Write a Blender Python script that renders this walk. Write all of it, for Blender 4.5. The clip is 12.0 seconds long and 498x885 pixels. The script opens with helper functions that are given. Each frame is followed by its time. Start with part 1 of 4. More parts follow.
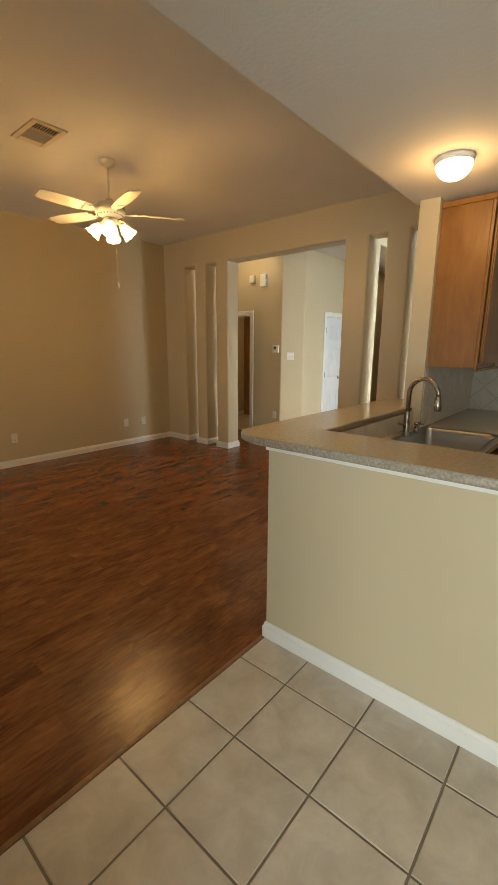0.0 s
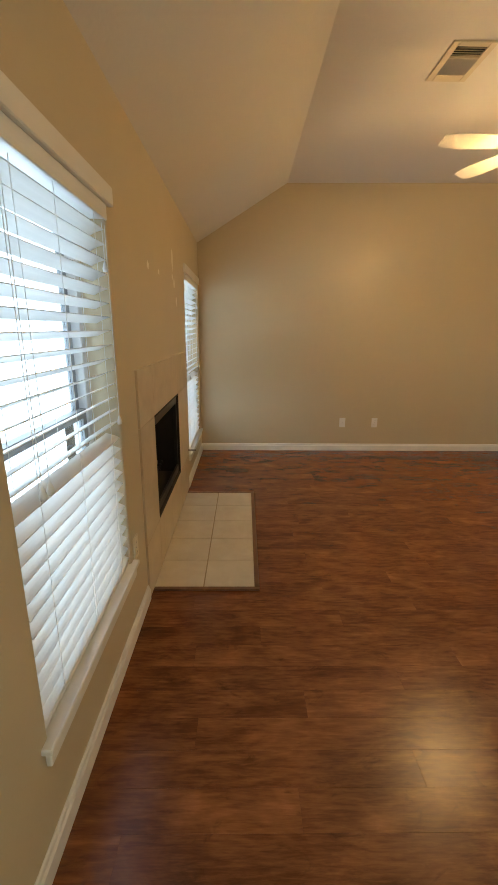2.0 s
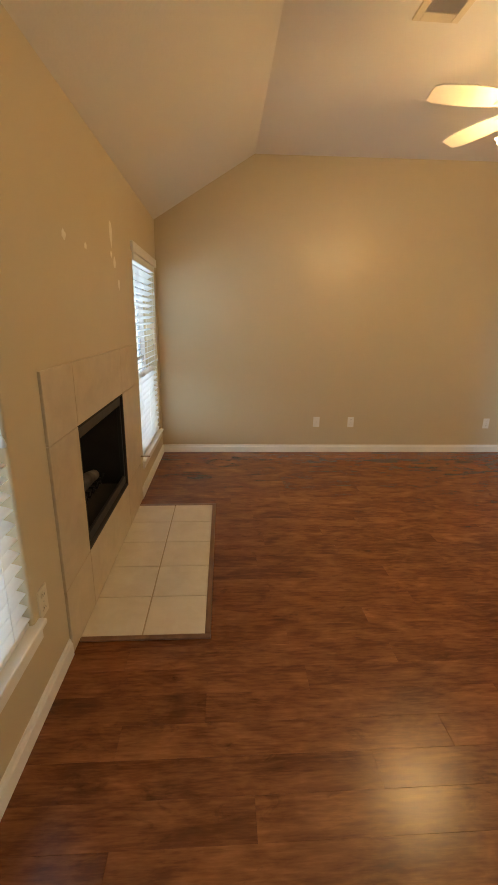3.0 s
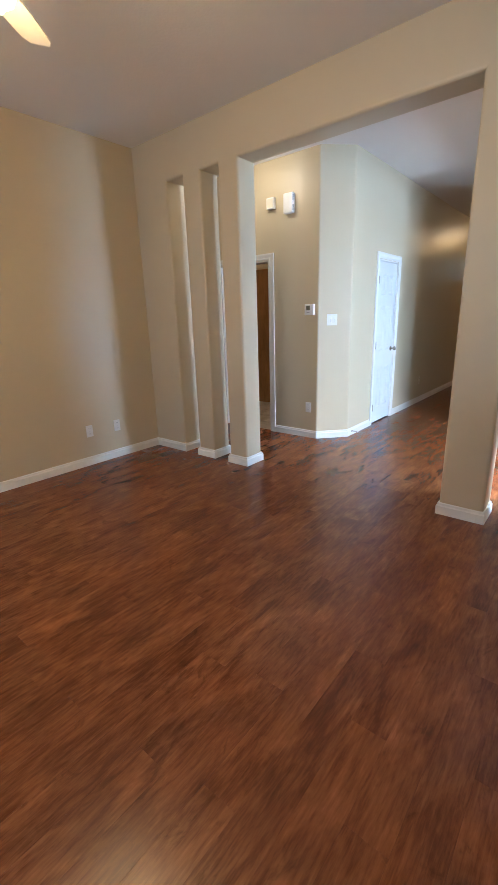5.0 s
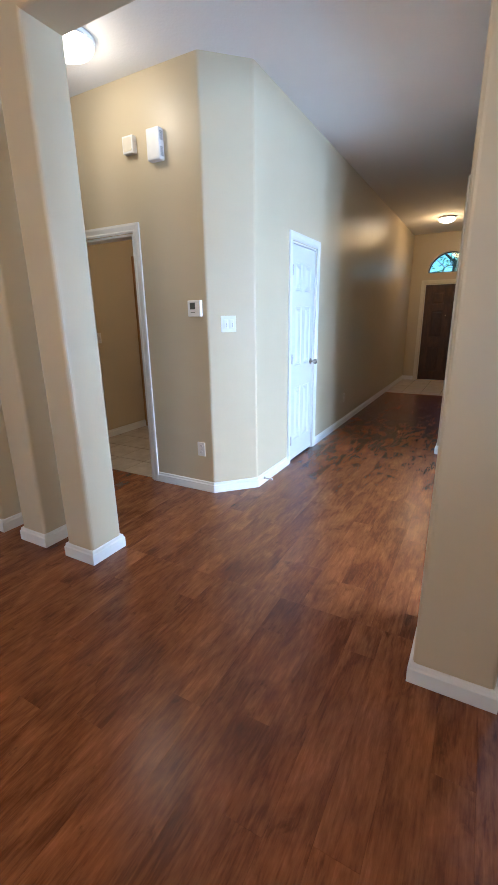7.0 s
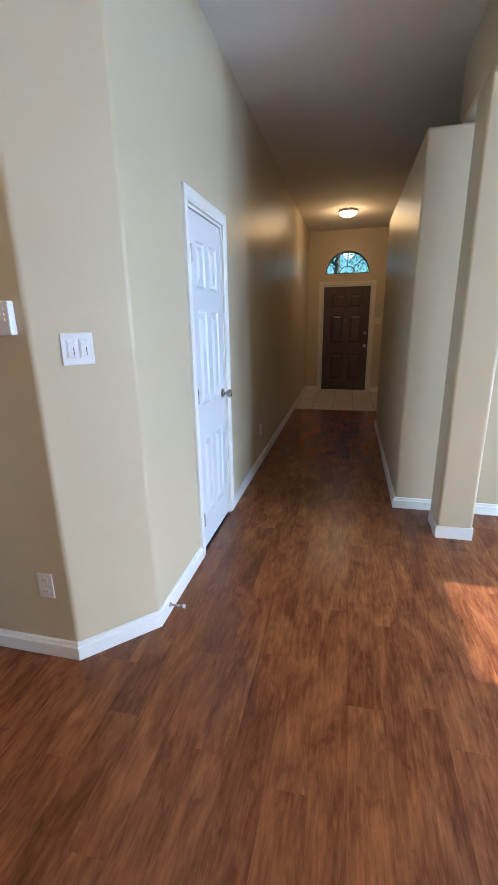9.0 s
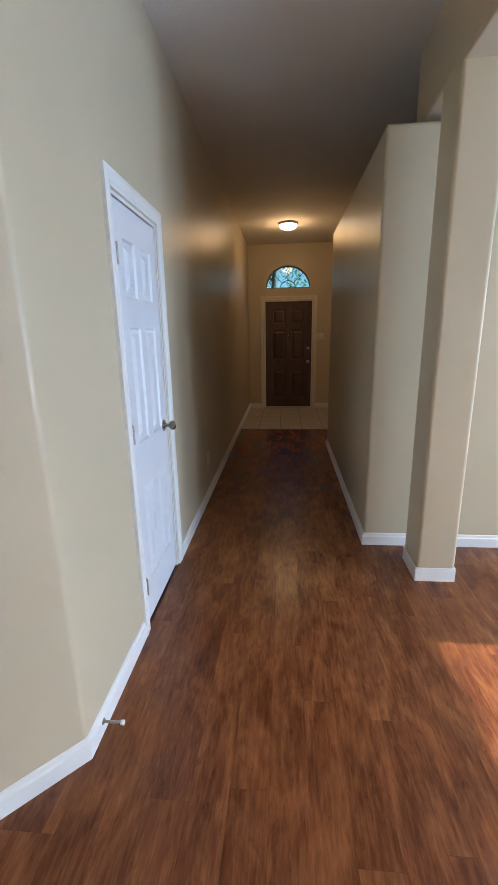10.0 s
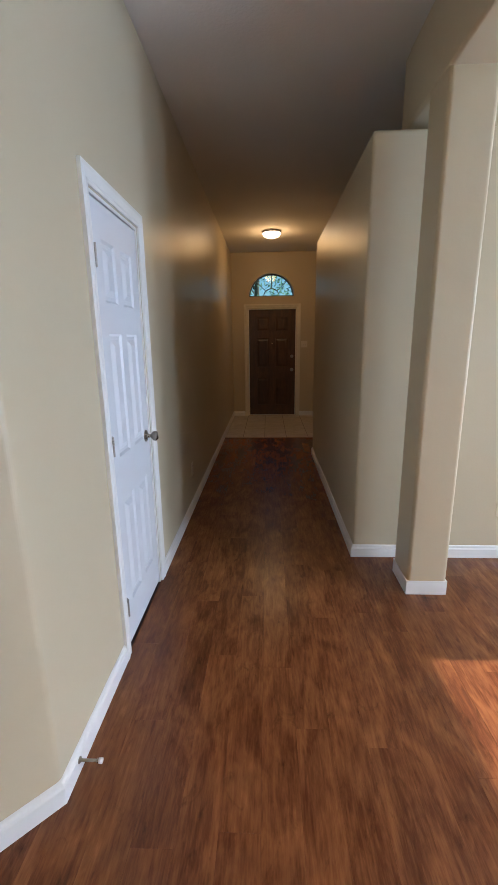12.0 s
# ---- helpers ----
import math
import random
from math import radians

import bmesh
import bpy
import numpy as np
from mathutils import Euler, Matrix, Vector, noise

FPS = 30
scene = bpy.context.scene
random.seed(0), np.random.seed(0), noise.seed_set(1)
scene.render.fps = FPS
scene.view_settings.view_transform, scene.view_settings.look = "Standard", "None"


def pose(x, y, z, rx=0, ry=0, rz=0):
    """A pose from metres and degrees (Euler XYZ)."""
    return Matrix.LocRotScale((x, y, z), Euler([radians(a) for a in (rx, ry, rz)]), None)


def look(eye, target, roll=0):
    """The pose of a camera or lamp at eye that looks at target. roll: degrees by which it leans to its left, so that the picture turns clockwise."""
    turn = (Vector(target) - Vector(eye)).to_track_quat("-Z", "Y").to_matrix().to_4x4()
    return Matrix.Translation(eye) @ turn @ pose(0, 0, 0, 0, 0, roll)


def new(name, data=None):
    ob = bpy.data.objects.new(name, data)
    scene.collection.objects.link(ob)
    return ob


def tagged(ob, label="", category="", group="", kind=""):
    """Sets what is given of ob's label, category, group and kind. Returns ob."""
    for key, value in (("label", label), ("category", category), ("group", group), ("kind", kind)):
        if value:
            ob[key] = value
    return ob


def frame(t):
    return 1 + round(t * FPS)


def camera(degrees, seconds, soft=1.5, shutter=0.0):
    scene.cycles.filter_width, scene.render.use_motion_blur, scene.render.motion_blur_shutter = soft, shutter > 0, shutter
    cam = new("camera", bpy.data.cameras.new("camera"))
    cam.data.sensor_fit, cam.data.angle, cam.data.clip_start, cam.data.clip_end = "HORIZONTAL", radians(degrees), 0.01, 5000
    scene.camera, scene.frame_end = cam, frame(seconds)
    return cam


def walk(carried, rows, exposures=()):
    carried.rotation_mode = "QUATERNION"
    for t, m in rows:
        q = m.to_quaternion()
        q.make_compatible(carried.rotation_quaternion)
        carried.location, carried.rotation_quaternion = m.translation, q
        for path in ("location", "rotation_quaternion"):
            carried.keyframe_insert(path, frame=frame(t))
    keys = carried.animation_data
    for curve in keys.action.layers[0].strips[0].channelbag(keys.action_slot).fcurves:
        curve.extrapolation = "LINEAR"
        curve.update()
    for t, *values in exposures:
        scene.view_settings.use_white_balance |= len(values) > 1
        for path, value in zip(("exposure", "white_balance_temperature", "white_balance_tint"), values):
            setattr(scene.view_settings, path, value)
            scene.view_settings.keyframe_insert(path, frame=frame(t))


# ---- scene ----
cam = camera(61.6, 12.0)
PATH = [
    (0, (-0.027, 0.192, 1.465), (-1.287, 1.683, 1.029), 0.3),
    (0.5, (-0.213, 0.273, 1.451), (-1.767, 1.444, 0.992), 1.4),
    (1, (-0.352, 0.31, 1.466), (-2.163, 1.006, 0.978), 1.6),
    (1.5, (-0.431, 0.472, 1.474), (-2.358, 0.65, 0.968), 2.4),
    (2, (-0.511, 0.59, 1.471), (-2.441, 0.612, 0.948), 0.4),
    (2.5, (-0.719, 0.687, 1.466), (-2.643, 0.745, 0.925), 0.3),
    (2.7, (-0.817, 0.701, 1.486), (-2.737, 0.771, 0.929), 0.7),
    (4.3, (-1.577, 1.229, 1.352), (-3.226, 2.228, 0.82), -0.6),
    (4.5, (-1.629, 1.339, 1.369), (-3.132, 2.542, 0.826), -1.3),
    (5, (-1.718, 1.706, 1.381), (-2.947, 3.18, 0.818), -1.8),
    (5.5, (-1.848, 2.052, 1.405), (-2.954, 3.615, 0.826), -0.8),
    (6, (-2.045, 2.436, 1.351), (-3.02, 4.092, 0.797), -1.4),
    (6.5, (-2.185, 2.809, 1.391), (-3.116, 4.481, 0.81), -1.0),
    (6.7, (-2.249, 2.977, 1.39), (-3.18, 4.652, 0.815), -0.9),
    (8.3, (-2.8, 4.126, 1.414), (-3.607, 5.865, 0.845), -1.3),
    (8.5, (-2.878, 4.285, 1.435), (-3.613, 6.053, 0.858), -0.8),
    (9, (-3.063, 4.591, 1.452), (-3.506, 6.457, 0.886), -1.0),
    (9.5, (-3.154, 4.884, 1.449), (-3.462, 6.788, 0.919), -1.5),
    (10, (-3.212, 5.061, 1.469), (-3.382, 6.988, 0.96), -1.1),
    (10.5, (-3.249, 5.118, 1.467), (-3.348, 7.055, 0.977), -0.8),
    (11, (-3.249, 5.137, 1.465), (-3.314, 7.076, 0.982), -0.8),
    (11.5, (-3.237, 5.142, 1.466), (-3.284, 7.084, 0.987), -0.7),
    (12, (-3.235, 5.149, 1.465), (-3.325, 7.089, 0.99), -0.8),
]
EXPOSURES = [(0, 1.16, 7750, 11), (0.5, 1.42, 8500, 8), (1, 1.7, 7300, 9), (1.5, 1.68, 6550, 9), (2, 1.66, 6550, 9), (2.7, 1.78, 6850, 11), (4.3, 1.97, 5250, 14), (5, 1.85, 5150, 13), (5.5, 1.73, 4750, 11), (6.5, 1.93, 4850, 12), (8.5, 1.6, 5200, 16), (9.5, 1.3, 5500, 17), (10.5, 1.08, 5800, 19), (12, 1.04, 5950, 20)]
walk(cam, [(t, look(eye, target, roll)) for t, eye, target, roll in PATH], EXPOSURES)

# ---- world, sun and large lights ----
world = bpy.data.worlds.new("sky")
scene.world = world
world.use_nodes = True
wn = world.node_tree
sky = wn.nodes.new("ShaderNodeTexSky")
sky.sky_type = "NISHITA"
sky.sun_disc = False
sky.sun_elevation = radians(30)
sky.sun_rotation = radians(90)
wn.links.new(sky.outputs[0], wn.nodes["Background"].inputs[0])
wn.nodes["Background"].inputs[1].default_value = 0.08


def lamp(name, kind, matrix, energy, color, **settings):
    data = bpy.data.lights.new(name, kind)
    data.energy, data.color = energy, color
    for key, value in settings.items():
        if key == "angle":
            data.angle = value
        elif key == "size":
            data.shape = "RECTANGLE"
            data.size, data.size_y = value
        elif key == "radius":
            data.shadow_soft_size = value
    ob = new(name, data)
    ob.matrix_world = matrix
    return ob


WARM = (1.0, 0.585, 0.20)
DAY = (0.68, 0.85, 1.0)
lamp("sun", "SUN", look((10, 6, 6.93), (0, 6, 1.155)), 5.0, (1.0, 0.93, 0.82), angle=radians(0.5))
lamp("window_daylight", "AREA", look((-4.75, -0.62, 1.2), (-4.75, 1, 1.15)), 100, (0.64, 0.83, 1.0), size=(7.5, 2.4))
lamp("window_daylight", "AREA", look((1.0, -2.1, 1.2), (1.0, 1, 0.9)), 53, DAY, size=(1.8, 2.0))
lamp("window_daylight", "AREA", look((1.55, 6.0, 1.35), (0, 6.0, 1.25)), 78, (0.58, 0.80, 1.0), size=(2.0, 1.7))

FAN = (-3.50, 2.43)
for k in range(4):
    a = radians(322 + 90 * k)
    lamp("fan_bulb", "POINT", pose(FAN[0] + 0.19 * math.cos(a), FAN[1] + 0.19 * math.sin(a), 2.39), 3.1, WARM, radius=0.045)
lamp("kitchen_bulb", "POINT", pose(-0.79, 2.74, 2.29), 2.3, WARM, radius=0.09)
lamp("foyer_bulb", "POINT", pose(-3.17, 11.9, 2.86), 4.0, WARM, radius=0.13)
lamp("nook_bulb", "POINT", pose(-4.78, 5.42, 2.84), 1.5, (1.0, 0.78, 0.48), radius=0.08)
lamp("window_daylight", "AREA", look((-3.16, 14.05, 3.15), (-3.0, 11, 1.7)), 6, (0.16, 0.46, 1.0), size=(0.8, 0.5))
# added warm fill, out of view, that lightens the bathroom interior
lamp("bath_fill", "POINT", pose(-5.0, 7.3, 2.3), 1.6, WARM, radius=0.08)

# ---- materials ----


def material(name, base, rough=0.5, metal=0.0, second=None, scale=8.0, bump=0.0, bump_scale=60.0, fleck=0.08, spec=0.5, stretch=None):
    """A painted or mineral surface: a base colour that wanders towards a second one, and a fine relief."""
    m = bpy.data.materials.new(name)
    m.use_nodes = True
    n, l = m.node_tree.nodes, m.node_tree.links
    b = n["Principled BSDF"]
    b.inputs["Metallic"].default_value = metal
    b.inputs["Specular IOR Level"].default_value = spec
    co = n.new("ShaderNodeTexCoord")
    vec = co.outputs["Object"]
    if stretch:
        mp = n.new("ShaderNodeMapping")
        mp.inputs["Scale"].default_value = stretch
        l.new(vec, mp.inputs[0])
        vec = mp.outputs[0]
    second = second or tuple(c * (1 - fleck) for c in base)
    big = n.new("ShaderNodeTexNoise")
    big.inputs["Scale"].default_value = scale
    big.inputs["Detail"].default_value = 6
    l.new(vec, big.inputs["Vector"])
    ramp = n.new("ShaderNodeValToRGB")
    ramp.color_ramp.elements[0].position, ramp.color_ramp.elements[1].position = 0.35, 0.68
    ramp.color_ramp.elements[0].color = (*base, 1)
    ramp.color_ramp.elements[1].color = (*second, 1)
    l.new(big.outputs["Fac"], ramp.inputs[0])
    l.new(ramp.outputs[0], b.inputs["Base Color"])
    rr = n.new("ShaderNodeMapRange")
    rr.inputs["To Min"].default_value, rr.inputs["To Max"].default_value = rough * 0.85, min(1, rough * 1.15)
    l.new(big.outputs["Fac"], rr.inputs[0])
    l.new(rr.outputs[0], b.inputs["Roughness"])
    if bump:
        fine = n.new("ShaderNodeTexNoise")
        fine.inputs["Scale"].default_value = bump_scale
        fine.inputs["Detail"].default_value = 4
        l.new(vec, fine.inputs["Vector"])
        bp = n.new("ShaderNodeBump")
        bp.inputs["Strength"].default_value = bump
        bp.inputs["Distance"].default_value = 0.004
        l.new(fine.outputs["Fac"], bp.inputs["Height"])
        l.new(bp.outputs[0], b.inputs["Normal"])
    return m


def wood(name, dark, mid, light, rough, along="Y", fine=1.0):
    """Grained wood; each board shifts the grain and tone by its own random number."""
    m = bpy.data.materials.new(name)
    m.use_nodes = True
    n, l = m.node_tree.nodes, m.node_tree.links
    b = n["Principled BSDF"]
    co, info = n.new("ShaderNodeTexCoord"), n.new("ShaderNodeObjectInfo")
    shift = n.new("ShaderNodeVectorMath")
    shift.operation = "MULTIPLY_ADD"
    l.new(info.outputs["Random"], shift.inputs[0])
    shift.inputs[1].default_value = (37.0, 91.0, 53.0)
    l.new(co.outputs["Object"], shift.inputs[2])

    def stretched(amount, across):
        mp = n.new("ShaderNodeMapping")
        s = {"X": (amount, across, across), "Y": (across, amount, across), "Z": (across, across, amount)}[along]
        mp.inputs["Scale"].default_value = s
        l.new(shift.outputs[0], mp.inputs[0])
        return mp.outputs[0]

    blotch = n.new("ShaderNodeTexNoise")
    blotch.inputs["Scale"].default_value = 1.0
    blotch.inputs["Detail"].default_value = 5
    blotch.inputs["Roughness"].default_value = 0.55
    blotch.inputs["Distortion"].default_value = 0.9
    l.new(stretched(3.6 * fine, 11.0 * fine), blotch.inputs["Vector"])
    grain = n.new("ShaderNodeTexNoise")
    grain.inputs["Scale"].default_value = 1.0
    grain.inputs["Detail"].default_value = 7
    grain.inputs["Roughness"].default_value = 0.65
    l.new(stretched(4.0 * fine, 52 * fine), grain.inputs["Vector"])
    add = n.new("ShaderNodeMath")
    add.operation = "MULTIPLY_ADD"
    add.inputs[1].default_value = 0.37
    l.new(grain.outputs["Fac"], add.inputs[0])
    half = n.new("ShaderNodeMath")
    half.operation = "MULTIPLY_ADD"
    half.inputs[1].default_value = 0.72
    half.inputs[2].default_value = -0.045
    l.new(blotch.outputs["Fac"], half.inputs[0])
    l.new(half.outputs[0], add.inputs[2])
    ramp = n.new("ShaderNodeValToRGB")
    e = ramp.color_ramp.elements
    e[0].position, e[0].color = 0.23, (*dark, 1)
    e[1].position, e[1].color = 0.78, (*light, 1)
    x = e.new(0.5)
    x.color = (*mid, 1)
    l.new(add.outputs[0], ramp.inputs[0])
    tone = n.new("ShaderNodeHueSaturation")
    vr = n.new("ShaderNodeMapRange")
    vr.inputs["To Min"].default_value, vr.inputs["To Max"].default_value = 0.84, 1.16
    l.new(info.outputs["Random"], vr.inputs[0])
    l.new(vr.outputs[0], tone.inputs["Value"])
    l.new(ramp.outputs[0], tone.inputs["Color"])
    l.new(tone.outputs[0], b.inputs["Base Color"])
    rr = n.new("ShaderNodeMapRange")
    rr.inputs["To Min"].default_value, rr.inputs["To Max"].default_value = rough * 0.95, rough * 1.1
    l.new(grain.outputs["Fac"], rr.inputs[0])
    l.new(rr.outputs[0], b.inputs["Roughness"])
    bp = n.new("ShaderNodeBump")
    bp.inputs["Strength"].default_value = 0.30
    bp.inputs["Distance"].default_value = 0.003
    ripple = n.new("ShaderNodeTexNoise")
    ripple.inputs["Scale"].default_value = 1.0
    ripple.inputs["Detail"].default_value = 2
    l.new(stretched(9 * fine, 26 * fine), ripple.inputs["Vector"])
    l.new(ripple.outputs["Fac"], bp.inputs["Height"])
    l.new(bp.outputs[0], b.inputs["Normal"])
    return m


def laminate(name):
    """Hand-scraped cherry laminate: streaked grain, cathedral figure, dark mineral flecks and knots, each plank its own."""
    m = bpy.data.materials.new(name)
    m.use_nodes = True
    n, l = m.node_tree.nodes, m.node_tree.links
    b = n["Principled BSDF"]
    b.inputs["Specular IOR Level"].default_value = 0.44
    co, info = n.new("ShaderNodeTexCoord"), n.new("ShaderNodeObjectInfo")
    shift = n.new("ShaderNodeVectorMath")
    shift.operation = "MULTIPLY_ADD"
    l.new(info.outputs["Random"], shift.inputs[0])
    shift.inputs[1].default_value = (37.0, 91.0, 53.0)
    l.new(co.outputs["Object"], shift.inputs[2])

    def field(across, along, detail, rough, distortion):
        mp = n.new("ShaderNodeMapping")
        mp.inputs["Scale"].default_value = (across, along, 1)
        l.new(shift.outputs[0], mp.inputs[0])
        t = n.new("ShaderNodeTexNoise")
        t.inputs["Scale"].default_value = 1.0
        t.inputs["Detail"].default_value = detail
        t.inputs["Roughness"].default_value = rough
        t.inputs["Distortion"].default_value = distortion
        l.new(mp.outputs[0], t.inputs["Vector"])
        return t.outputs["Fac"]

    def spread(value, lo, hi, a, c):
        r = n.new("ShaderNodeMapRange")
        for key, x in (("From Min", lo), ("From Max", hi), ("To Min", a), ("To Max", c)):
            r.inputs[key].default_value = x
        l.new(value, r.inputs[0])
        return r.outputs[0]

    def mixed(op, a, c):
        x = n.new("ShaderNodeMath")
        x.operation = op
        for i, v in enumerate((a, c)):
            if isinstance(v, float):
                x.inputs[i].default_value = v
            else:
                l.new(v, x.inputs[i])
        return x.outputs[0]

    cloud = field(7, 3.0, 4, 0.55, 0.9)
    streak = field(95, 8.5, 6, 0.7, 0.5)
    pore = field(170, 16.0, 3, 0.6, 0.3)
    mp = n.new("ShaderNodeMapping")
    mp.inputs["Scale"].default_value = (1.0, 0.26, 1)
    l.new(shift.outputs[0], mp.inputs[0])
    rings = n.new("ShaderNodeTexWave")
    rings.bands_direction = "X"
    rings.inputs["Scale"].default_value = 9
    rings.inputs["Distortion"].default_value = 11
    rings.inputs["Detail"].default_value = 3
    rings.inputs["Detail Scale"].default_value = 1.6
    l.new(mp.outputs[0], rings.inputs["Vector"])
    mottle = field(21, 6.5, 5, 0.6, 0.8)
    tone = mixed("ADD", mixed("MULTIPLY", cloud, 0.38), mixed("MULTIPLY", streak, 0.24))
    tone = mixed("ADD", tone, mixed("MULTIPLY", mottle, 0.17))
    tone = mixed("ADD", tone, mixed("MULTIPLY", rings.outputs["Fac"], 0.028))
    tone = mixed("ADD", tone, mixed("MULTIPLY", pore, 0.13))
    tone = mixed("ADD", tone, spread(info.outputs["Random"], 0, 1, 0.04, 0.082))
    ramp = n.new("ShaderNodeValToRGB")
    e = ramp.color_ramp.elements
    e[0].position, e[0].color = 0.33, (0.045, 0.013, 0.005, 1)
    e[1].position, e[1].color = 0.76, (0.40, 0.16, 0.05, 1)
    for at, color in ((0.47, (0.122, 0.036, 0.012, 1)), (0.58, (0.222, 0.076, 0.0245, 1))):
        e.new(at).color = color
    l.new(tone, ramp.inputs[0])
    fleck = spread(field(14, 6.0, 6, 0.65, 1.2), 0.58, 0.74, 1.0, 0.52)
    dark = n.new("ShaderNodeVectorMath")
    dark.operation = "SCALE"
    l.new(ramp.outputs[0], dark.inputs[0])
    l.new(fleck, dark.inputs["Scale"])
    l.new(dark.outputs[0], b.inputs["Base Color"])
    b.inputs["Roughness"].default_value = 0.27
    return m


def tile_material(name, base, vein, rough=0.35):
    """Ceramic tile with cloudy marbling, a little different on every tile."""
    m = bpy.data.materials.new(name)
    m.use_nodes = True
    n, l = m.node_tree.nodes, m.node_tree.links
    b = n["Principled BSDF"]
    co, info = n.new("ShaderNodeTexCoord"), n.new("ShaderNodeObjectInfo")
    shift = n.new("ShaderNodeVectorMath")
    shift.operation = "MULTIPLY_ADD"
    l.new(info.outputs["Random"], shift.inputs[0])
    shift.inputs[1].default_value = (31.0, 17.0, 47.0)
    l.new(co.outputs["Object"], shift.inputs[2])
    cloud = n.new("ShaderNodeTexNoise")
    cloud.inputs["Scale"].default_value = 7
    cloud.inputs["Detail"].default_value = 8
    cloud.inputs["Roughness"].default_value = 0.62
    cloud.inputs["Distortion"].default_value = 0.4
    l.new(shift.outputs[0], cloud.inputs["Vector"])
    ramp = n.new("ShaderNodeValToRGB")
    ramp.color_ramp.elements[0].position, ramp.color_ramp.elements[1].position = 0.34, 0.66
    ramp.color_ramp.elements[0].color, ramp.color_ramp.elements[1].color = (*vein, 1), (*base, 1)
    l.new(cloud.outputs["Fac"], ramp.inputs[0])
    l.new(ramp.outputs[0], b.inputs["Base Color"])
    b.inputs["Roughness"].default_value = rough
    bp = n.new("ShaderNodeBump")
    bp.inputs["Strength"].default_value = 0.08
    bp.inputs["Distance"].default_value = 0.002
    l.new(cloud.outputs["Fac"], bp.inputs["Height"])
    l.new(bp.outputs[0], b.inputs["Normal"])
    return m


def glowing(name, color, strength, base=(0.9, 0.88, 0.82)):
    m = material(name, base, 0.4)
    b = m.node_tree.nodes["Principled BSDF"]
    b.inputs["Emission Color"].default_value = (*color, 1)
    b.inputs["Emission Strength"].default_value = strength
    return m


def glass(name, tint=(1, 1, 1)):
    m = bpy.data.materials.new(name)
    m.use_nodes = True
    b = m.node_tree.nodes["Principled BSDF"]
    b.inputs["Base Color"].default_value = (*tint, 1)
    b.inputs["Transmission Weight"].default_value = 1
    b.inputs["Roughness"].default_value = 0.0
    b.inputs["IOR"].default_value = 1.45
    return m


PAINT = material("tan_wall_paint", (0.56, 0.472, 0.318), 0.36, second=(0.552, 0.465, 0.312), scale=2.2, bump=0.08, bump_scale=75, spec=0.4)
CEILING = material("ceiling_paint", (0.74, 0.71, 0.66), 0.85, second=(0.73, 0.70, 0.65), scale=1.6, bump=0.35, bump_scale=55)
TRIM = material("white_trim_paint", (0.80, 0.79, 0.75), 0.35, second=(0.75, 0.735, 0.69), scale=3, bump=0.03)
DOORWHITE = material("white_door_paint", (0.68, 0.69, 0.70), 0.4, second=(0.665, 0.675, 0.68), scale=4, bump=0.04, bump_scale=120)
FLOORWOOD = laminate("cherry_laminate")
UNDER = material("dark_joint", (0.05, 0.022, 0.012), 0.8)
TILE = tile_material("beige_floor_tile", (0.62, 0.55, 0.46), (0.47, 0.40, 0.32))
GROUT = material("brown_grout", (0.24, 0.19, 0.145), 0.9, scale=30, bump=0.4)
HEARTH = tile_material("cream_hearth_tile", (0.66, 0.60, 0.48), (0.58, 0.51, 0.39), 0.4)
HGROUT = material("tan_grout", (0.40, 0.32, 0.20), 0.9, scale=30, bump=0.4)
SURROUND = tile_material("tan_surround_tile", (0.56, 0.465, 0.33), (0.48, 0.39, 0.27), 0.35)
BLACK = material("black_firebox_metal", (0.012, 0.011, 0.010), 0.5, scale=12, bump=0.1)
SOOT = material("sooty_panel", (0.02, 0.017, 0.014), 0.9, scale=9, second=(0.035, 0.03, 0.025), bump=0.4)
BLIND = material("ivory_blind_slat", (0.80, 0.81, 0.80), 0.4, scale=5, stretch=(0.3, 6, 6))
VINYL = material("white_window_vinyl", (0.78, 0.79, 0.80), 0.35)
SASH = material("grey_sash", (0.32, 0.35, 0.38), 0.4)
GLASS = glass("window_glass")
BRONZE = material("satin_nickel", (0.38, 0.34, 0.29), 0.28, metal=1.0, scale=20)
STEEL = material("brushed_steel", (0.38, 0.37, 0.35), 0.36, metal=1.0, scale=20, stretch=(2, 40, 40))
BRASS = material("aged_brass", (0.60, 0.46, 0.25), 0.3, metal=1.0, scale=20)
PLASTIC = material("white_plastic", (0.80, 0.79, 0.76), 0.3, scale=14)
IVORY = material("ivory_plastic", (0.74, 0.68, 0.55), 0.35, scale=14)
SCREEN = material("dark_display", (0.03, 0.035, 0.03), 0.2)
FANWHITE = material("cream_fan_enamel", (0.80, 0.77, 0.68), 0.35, scale=6)
OAK = wood("honey_oak", (0.17, 0.066, 0.013), (0.26, 0.108, 0.023), (0.35, 0.155, 0.038), 0.38, "Z", 0.8)
DARKWOOD = wood("dark_stained_door", (0.024, 0.010, 0.005), (0.058, 0.023, 0.010), (0.10, 0.042, 0.018), 0.32, "Z")
JAMBWOOD = wood("amber_wood", (0.30, 0.14, 0.04), (0.45, 0.23, 0.07), (0.55, 0.30, 0.11), 0.4, "Z")
TRANSITION = wood("brown_transition", (0.10, 0.045, 0.018), (0.19, 0.09, 0.038), (0.28, 0.14, 0.06), 0.4, "X")
COUNTER = material("speckled_counter", (0.56, 0.46, 0.33), 0.15, second=(0.47, 0.375, 0.26), scale=55, bump=0.02)
